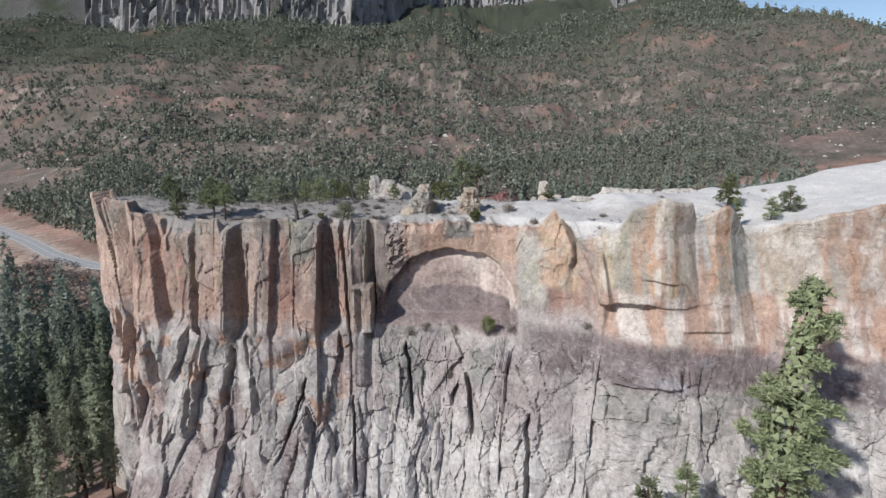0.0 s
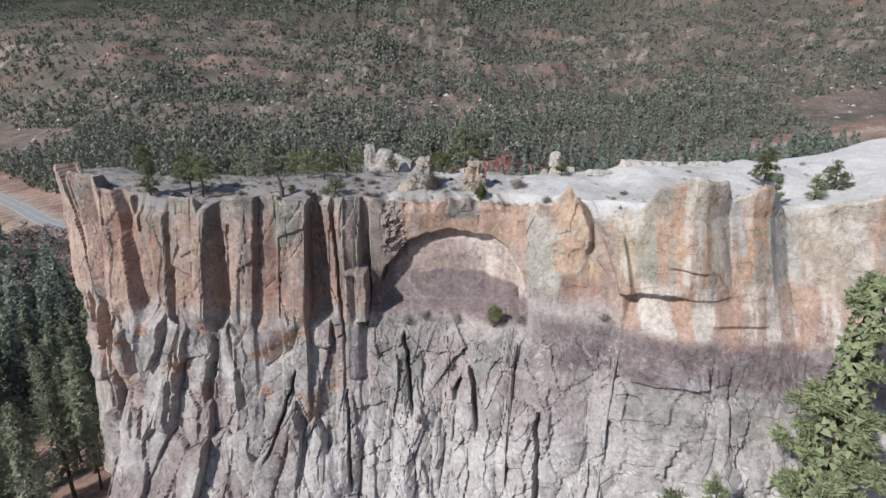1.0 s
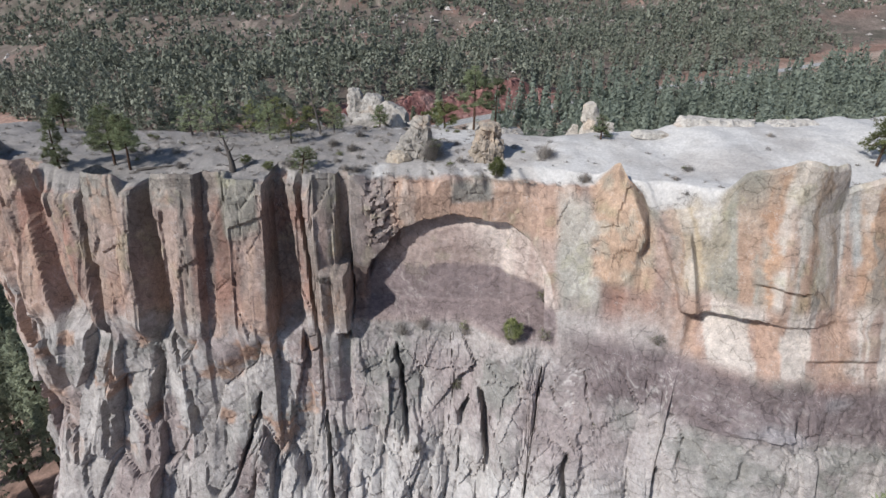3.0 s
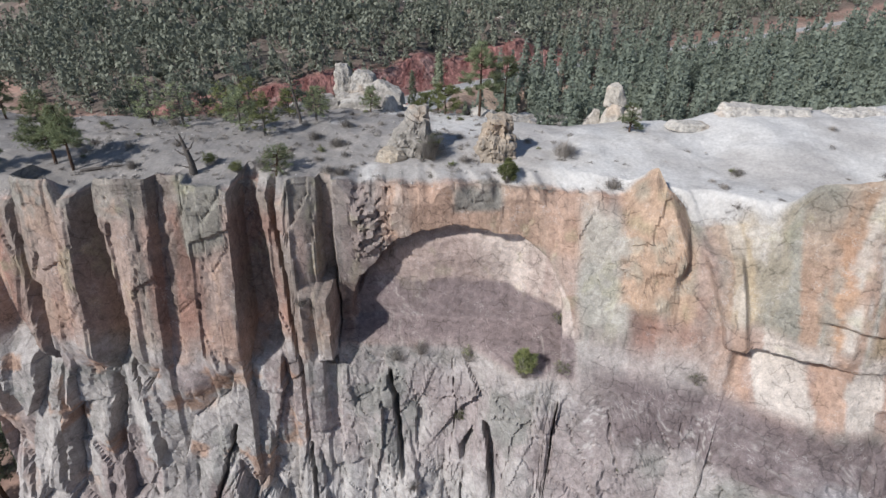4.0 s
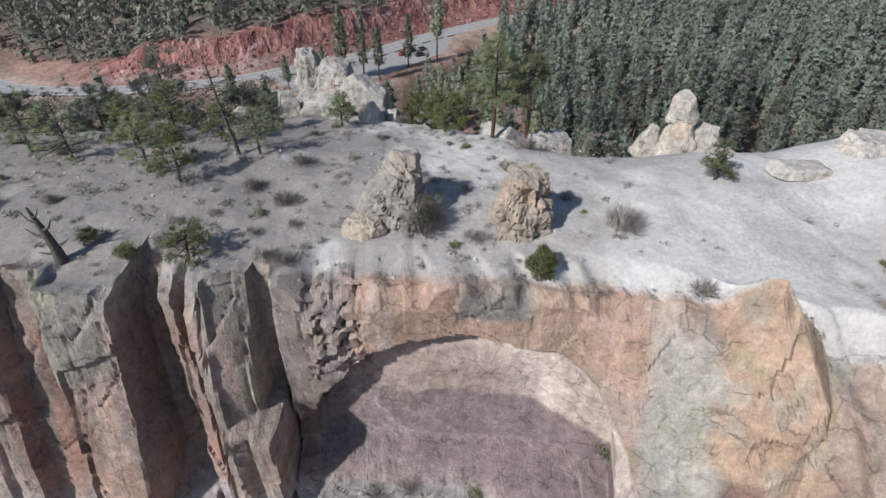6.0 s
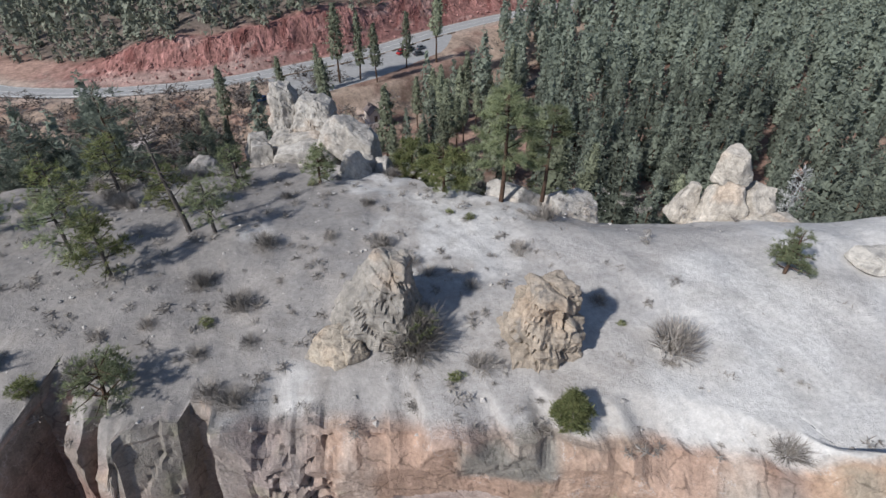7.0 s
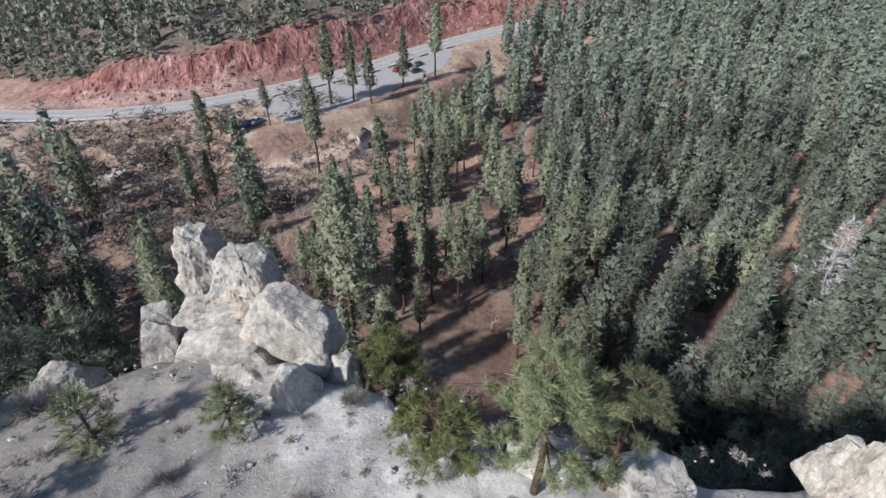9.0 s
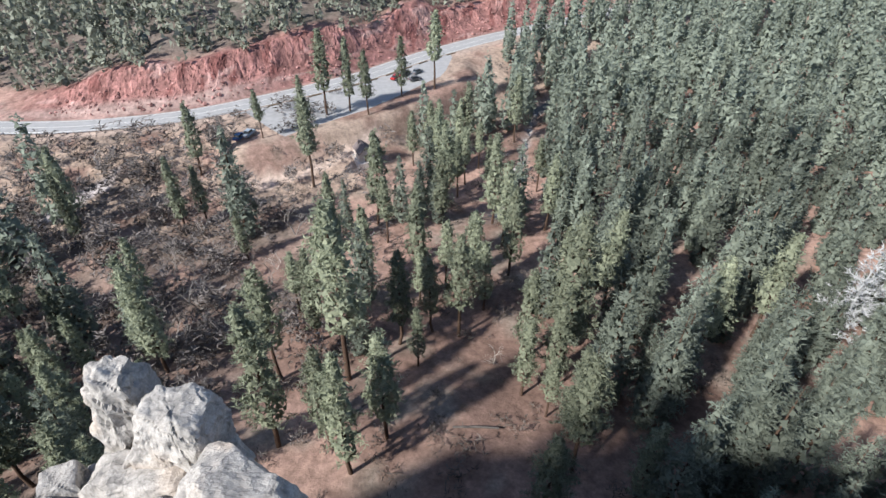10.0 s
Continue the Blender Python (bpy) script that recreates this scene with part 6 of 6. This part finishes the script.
# pale boulders strewn over the slope
n = 5200
ox, oy = rng.uniform(-520, 520, n), 290 + 620 * rng.uniform(0, 1, n) ** 1.1
osl = (oy - road_y(ox)) * road_slant(ox)
ok = (osl > 30) & (np.abs(ox) < 60 + 0.85 * oy) & (rng.uniform(0, 1, n) < 0.08 + 0.9 * ss(0.02, 0.3, -fbm(ox / 75, oy / 55, 0, 201, 4)))
ox, oy = ox[ok], oy[ok]
v, f = scattered(chips, ox, oy, ground_z(ox, oy) + 0.1, 0.7 + 3.0 * rng.uniform(0, 1, len(ox)) ** 3, rng.uniform(0, 6.28, len(ox)), rng.integers(0, 4, len(ox)))
rubble_c = np.repeat(np.array([[0.47, 0.43, 0.395]]), len(v), 0) * (0.7 + 0.5 * hashed(np.floor(v[:, 0] / 4), np.floor(v[:, 1] / 4), np.zeros(len(v)), 6))[:, None]
tagged(new("hillside_rubble", mesh_from("hillside_rubble", v, f, boulder_mat, rubble_c)), "pale boulders and outcrops strewn over the hillside", "rubble", kind="stuff")

# the mountain's grey rimrock, split into upright ribs
rim_x = np.arange(-900, 1000, 5.0)
RX, RV = np.meshgrid(rim_x, np.linspace(0, 1, 34))
rim_y = cliff_rim(RX) / 0.85 + 300 + 0.22 * np.clip(RX, -420, 300)
foot_z, head_z = ground_z(RX, rim_y - 55) - 6, ground_z(RX, rim_y + 70) + 10 + 16 * fbm(RX / 40, 3.1, 0, 221, 3)
ribs, gap = facets(RX, RV * 70, 16, 90, 225, 1.0)
fine_ribs, gap2 = facets(RX, RV * 70, 7, 30, 226, 1.0)
RY = rim_y - 50 * (1 - RV) + 20 * ribs + 9 * fine_ribs + 14 * ss(0.08, 0.0, gap) + 18 * fbm(RX / 120, 2.0, 0, 227, 3)
RZ = lerp(foot_z, head_z, RV)
rim_c = np.array([0.23, 0.222, 0.218])[None, :] * (1 + 0.5 * ribs.ravel() + 0.5 * fine_ribs.ravel())[:, None]
tagged(new("rimrock", mesh_from("rimrock", np.stack([RX.ravel(), RY.ravel(), RZ.ravel()], 1), grid_faces(34, len(rim_x)), soil_mat, rim_c)), "grey ribbed cliffs along the mountain's rim", "cliff", kind="structure")

# the nearer slope: fuller pinyons and junipers
n = 9500
wx, wy = rng.uniform(-330, 330, n), rng.uniform(215, 620, n)
ws = (wy - road_y(wx)) * road_slant(wx)
ok = (ws > 19) & (ws < 120) & (np.abs(wx) < 40 + 0.9 * wy) & (rng.uniform(0, 1, n) < 0.75 + 0.5 * fbm(wx / 40, wy / 40, 0, 207, 3))
wx, wy = wx[ok], wy[ok]
pinyons = []
for i in range(6):
    tall = (9.0, 11.0, 6.5, 5.5, 13.0, 5.0)[i]
    pinyons.append(pine_pieces(660 + i, tall, tall * (0.30 if tall > 6 else 0.45), bare=0.08, count=7, tuft=1.0, limbs=0, blades=4, slim=0.2, cone=0.6, shape=1.1, inner=0.4, loose=True, core=0.85, shell=30, spray=0.95)[1])
for i in range(3):
    pinyons.append(pine_pieces(680 + i, 11.0 + 2 * i, 2.2 + 0.2 * i, bare=0.12, count=10, tuft=0.9, limbs=0, blades=4, slim=0.2, cone=0.7, inner=0.4, loose=True, core=0.8, shell=36, spray=0.9)[1])
v, f = scattered(pinyons, wx, wy, ground_z(wx, wy) - 0.2, rng.uniform(0.8, 1.45, len(wx)), rng.uniform(0, 6.28, len(wx)), rng.integers(0, 9, len(wx)))
tagged(new("slope_woods", mesh_from("slope_woods", v, f, hill_mat)), "pinyons and junipers on the slope above the cutting", "woods", kind="stuff")
tagged(hillside, "scrub and conifers covering the hillside", "woods", kind="stuff")

# ---- along the road ----
def glass_material():
    m, nodes, links, b = material("car_glass", 0.1, 0.6)
    b.inputs["Base Color"].default_value = (0.02, 0.025, 0.03, 1)
    return m


glass_mat = glass_material()
tyre_mat = plain_material("tyre_rubber", (0.03, 0.03, 0.03), 0.9, 0.2, 4, 0.2)
light_mat = plain_material("lamp_plastic", (0.6, 0.58, 0.55), 0.3, 0.5, 4, 0.1)
tail_mat = plain_material("red_lamp_plastic", (0.35, 0.02, 0.02), 0.3, 0.5, 4, 0.1)


def car(colour, name, label, at, turn, tall=1.0):
    paint = plain_material(colour[0] + "_paint", colour[1], 0.35, 0.5, 2, 0.06)
    top = new("car")
    tagged(top, label, "car", "parked cars")
    bm = bmesh.new()
    box(bm, (4.5, 1.8, 0.62 * tall), pose(0, 0, 0.3 + 0.36 * tall), 0.16)
    for sx in (-1.4, 1.4):
        box(bm, (0.9, 1.84, 0.12), pose(sx, 0, 0.3 + 0.58 * tall), 0.05)
    body = part("body", bm_mesh("body", bm, paint), top)
    bm = bmesh.new()
    box(bm, (2.5, 1.56, 0.62 * tall), pose(-0.15, 0, 0.3 + 0.95 * tall), 0.05)
    for v in bm.verts:
        if v.co.z > 0.3 + 0.95 * tall:
            v.co.x = -0.15 + (v.co.x + 0.15) * 0.72
            v.co.y *= 0.86
    cabin = part("cabin", bm_mesh("cabin", bm, glass_mat), top, "dark window glass")
    bm = bmesh.new()
    box(bm, (1.75, 1.34, 0.06), pose(-0.15, 0, 0.3 + 1.27 * tall), 0.02)
    part("roof", bm_mesh("roof", bm, paint), cabin)
    for sx in (-1.35, 1.35):
        for sy in (-0.82, 0.82):
            bm = bmesh.new()
            bmesh.ops.create_cone(bm, cap_ends=True, segments=14, radius1=0.34, radius2=0.34, depth=0.22, matrix=pose(0, 0, 0, 90, 0, 0))
            w = part("wheel", bm_mesh("wheel", bm, tyre_mat), top, at=pose(sx, sy, 0.34))
            bm = bmesh.new()
            bmesh.ops.create_cone(bm, cap_ends=True, segments=10, radius1=0.2, radius2=0.2, depth=0.24, matrix=pose(0, 0, 0, 90, 0, 0))
            part("rim", bm_mesh("rim", bm, steel_mat), w)
    for sy in (-0.65, 0.65):
        bm = bmesh.new()
        box(bm, (0.06, 0.34, 0.14), pose(0, 0, 0), 0.02)
        part("headlight", bm_mesh("headlight", bm, light_mat), top, at=pose(2.24, sy, 0.78 * tall))
        bm = bmesh.new()
        box(bm, (0.06, 0.3, 0.14), pose(0, 0, 0), 0.02)
        part("tail_light", bm_mesh("tail_light", bm, tail_mat), top, at=pose(-2.24, sy, 0.82 * tall))
    top.matrix_world = pose(at[0], at[1], float(road_z(at[0])) + 0.02 if at[1] > 180 else float(ground_z(np.array([at[0]]), np.array([at[1]]))[0]), 0, 0, turn)
    return top


car(("blue", (0.03, 0.09, 0.22)), "a", "blue parked car in the lay-by", (-56.2, 215.4), 75)
car(("silver_blue", (0.30, 0.36, 0.42)), "b", "pale blue parked pickup-sized car in the lay-by", (-54.2, 217.4), 75, 1.15)
car(("red", (0.38, 0.03, 0.03)), "c", "red parked car in the lay-by", (-16.6, 262.5), 60)
car(("black", (0.02, 0.02, 0.022)), "d", "black parked car in the lay-by", (-13.4, 266.4), 60, 1.1)
car(("grey", (0.17, 0.18, 0.19)), "e", "grey parked car in the lay-by", (-9.4, 268.4), 50)
car(("dark_grey", (0.07, 0.07, 0.075)), "f", "dark parked car at the lay-by's edge", (-9.8, 261.0), 30)
car(("white", (0.7, 0.7, 0.7)), "g", "white parked car below the cliff tip", (-136, 160), 20)

hut_wood = plain_material("dark_stained_wood", (0.10, 0.07, 0.055), 0.85, 0.2, 3, 0.3)
hut_stone = plain_material("pale_hut_plaster", (0.52, 0.46, 0.42), 0.9, 0.1, 2, 0.15)
hut_roof = plain_material("grey_hut_shingles", (0.16, 0.13, 0.125), 0.9, 0.1, 3, 0.25)


def hut(at, turn):
    top = new("hut")
    tagged(top, "small gabled hut with plaster walls and dark roof", "hut")
    hw, hl, hh, ridge = 2.0, 2.6, 2.6, 4.3
    for nm, size, place in (("side_wall", (0.2, 2 * hl, hh), (-hw, 0, hh / 2)), ("side_wall", (0.2, 2 * hl, hh), (hw, 0, hh / 2))):
        bm = bmesh.new()
        box(bm, size, pose(*place))
        part("side_wall", bm_mesh(nm, bm, hut_stone), top)
    for sy in (-hl, hl):
        bm = bmesh.new()
        pts = [(-hw, hh * 0), (hw, 0), (hw, hh), (0, ridge - 0.15), (-hw, hh)]
        front = [bm.verts.new((x, sy - 0.1, z)) for x, z in pts]
        back = [bm.verts.new((x, sy + 0.1, z)) for x, z in pts]
        bm.faces.new(front)
        bm.faces.new(back[::-1])
        for i in range(5):
            j = (i + 1) % 5
            bm.faces.new((front[i], back[i], back[j], front[j]))
        bmesh.ops.recalc_face_normals(bm, faces=bm.faces)
        part("gable_wall", bm_mesh("gable_wall", bm, hut_stone), top)
    bm = bmesh.new()
    box(bm, (1.0, 0.08, 2.0), pose(0, 0, 0), 0.02)
    part("door", bm_mesh("door", bm, hut_wood), top, "dark wooden door", pose(0, -hl - 0.16, 1.02))
    slope = math.atan2(ridge - hh, hw)
    for sgn in (-1, 1):
        bm = bmesh.new()
        box(bm, (2.95, 2 * hl + 0.9, 0.14), pose(0, 0, 0), 0.02)
        part("roof_slope", bm_mesh("roof_slope", bm, hut_roof), top, "", pose(sgn * (hw / 2 + 0.18), 0, (hh + ridge) / 2 - 0.05, 0, sgn * math.degrees(slope), 0))
    bm = bmesh.new()
    box(bm, (0.6, 0.6, 1.5), pose(0, 0, 0), 0.04)
    part("chimney", bm_mesh("chimney", bm, hut_roof), top, "", pose(-0.7, 1.6, 4.2))
    bm = bmesh.new()
    box(bm, (5.4, 7.0, 2.2), pose(0, 0, -0.95), 0.05)
    part("slab", bm_mesh("slab", bm, hut_stone), top, "pale concrete slab", pose(0, 0, -0.1))
    z = float(ground_z(np.array([at[0]]), np.array([at[1]]))[0])
    top.matrix_world = pose(*at, z + 0.9, 0, 0, turn)


hut((-22.6, 216.4), 25)

# guard rail on the road's valley side, with its posts
rail_xs = np.linspace(-157, -64, 94)
g = (road_y(rail_xs + 2) - road_y(rail_xs - 2)) / 4
k = 1 / np.sqrt(1 + g * g)
rail = new("guard_rail")
tagged(rail, "pale galvanised guard rail on wooden posts beside the road", "guard rail")
line = np.stack([rail_xs + g * k * 5.2, road_y(rail_xs) - k * 5.2, road_z(rail_xs)], 1)
v, f = [], []
for dz, dy in ((0.42, 0.0), (0.52, -0.06), (0.60, 0.0), (0.68, -0.06), (0.78, 0.0)):
    v.append(line + np.array([0, dy, dz]))
beam = part("beam", mesh_from("beam", np.concatenate(v), grid_faces(5, len(rail_xs)), steel_mat, None, True), rail)
bm = bmesh.new()
box(bm, (0.18, 0.2, 1.3), pose(0, 0, 0), 0.02)
post_data = bm_mesh("post", bm, post_mat)
for i in range(0, len(rail_xs), 2):
    part("post", post_data, rail, "", pose(line[i, 0], line[i, 1] + 0.16, line[i, 2] + 0.2))

# kerb logs round the lay-by, a narrow strip of brush between road and lay-by
for i, x in enumerate(np.arange(-56, 0, 5.5)):
    so = -5.9
    gg = (road_y(x + 2) - road_y(x - 2)) / 4
    kk = 1 / math.sqrt(1 + gg * gg)
    v, f = tube([(-2.2, 0, 0), (0, 0.05, 0.02), (2.2, 0, 0)], [0.22, 0.24, 0.2], 7)
    lg_ = new("kerb_log", mesh_from("kerb_log", v, f, post_mat, None, True))
    tagged(lg_, "weathered log laid as a kerb by the road", "log", "kerb logs")
    lg_.matrix_world = pose(x - gg * kk * so, float(road_y(x)) + kk * so, float(road_z(x)) + 0.18, 0, 0, math.degrees(math.atan(gg)))

# the creek
cx = np.linspace(12, 60, 80)
cy = np.interp(cx, CREEK_X, CREEK_Y)
water_mat, wnodes, wlinks, wb = material("creek_water", 0.12, 0.5)
wb.inputs["Base Color"].default_value = (0.10, 0.11, 0.13, 1)
wnoise = noise_node(wnodes, wlinks, 1.2, 4)
relief(wnodes, wlinks, wb, wnoise.outputs[0], 0.5, 0.2)
rows_ = []
nxc, nyc = -np.gradient(cy), np.gradient(cx)
ln_ = np.hypot(nxc, nyc)
for o in (-2.2, 0, 2.2):
    rows_.append(np.stack([cx + nxc / ln_ * o, cy + nyc / ln_ * o, ground_z(cx, cy) + 0.35], 1))
creek_ob = new("creek", mesh_from("creek", np.concatenate(rows_), grid_faces(3, len(cx)), water_mat, None, True))
tagged(creek_ob, "narrow dark creek with broken water", "water", kind="structure")
rng = np.random.default_rng(91)
for i in range(26):
    x = rng.uniform(14, 40)
    y = float(np.interp(x, CREEK_X, CREEK_Y)) + rng.uniform(-5, 5)
    s_ = rng.uniform(0.8, 2.0)
    boulder("creek_boulder", (x, y, float(ground_z(np.array([x]), np.array([y]))[0]) + 0.1 * s_), (s_, s_ * 0.9, s_ * 0.7), 900 + i, "grey boulder beside the creek", (0, 0, i * 37), group="creek boulders", levels=3)
for i, (x, y, ln2, a) in enumerate([(9, 190, 6, 20), (-20, 160, 8, 70), (40, 158, 7, -30), (-75, 150, 5, 10), (46, 172, 9, 55), (5, 128, 7, 0), (-30, 118, 6, 40)]):
    v, f = tube([(-ln2 / 2, 0, 0), (0, 0.1, 0.03), (ln2 / 2, -0.1, 0)], [0.26, 0.22, 0.15], 6)
    lg_ = new("fallen_log", mesh_from("fallen_log", v, f, deadwood_mat, None, True))
    tagged(lg_, "fallen grey log on the forest floor", "log", "fallen logs")
    lg_.matrix_world = pose(x, y, float(ground_z(np.array([x]), np.array([y]))[0]) + 0.2, 0, 0, a)
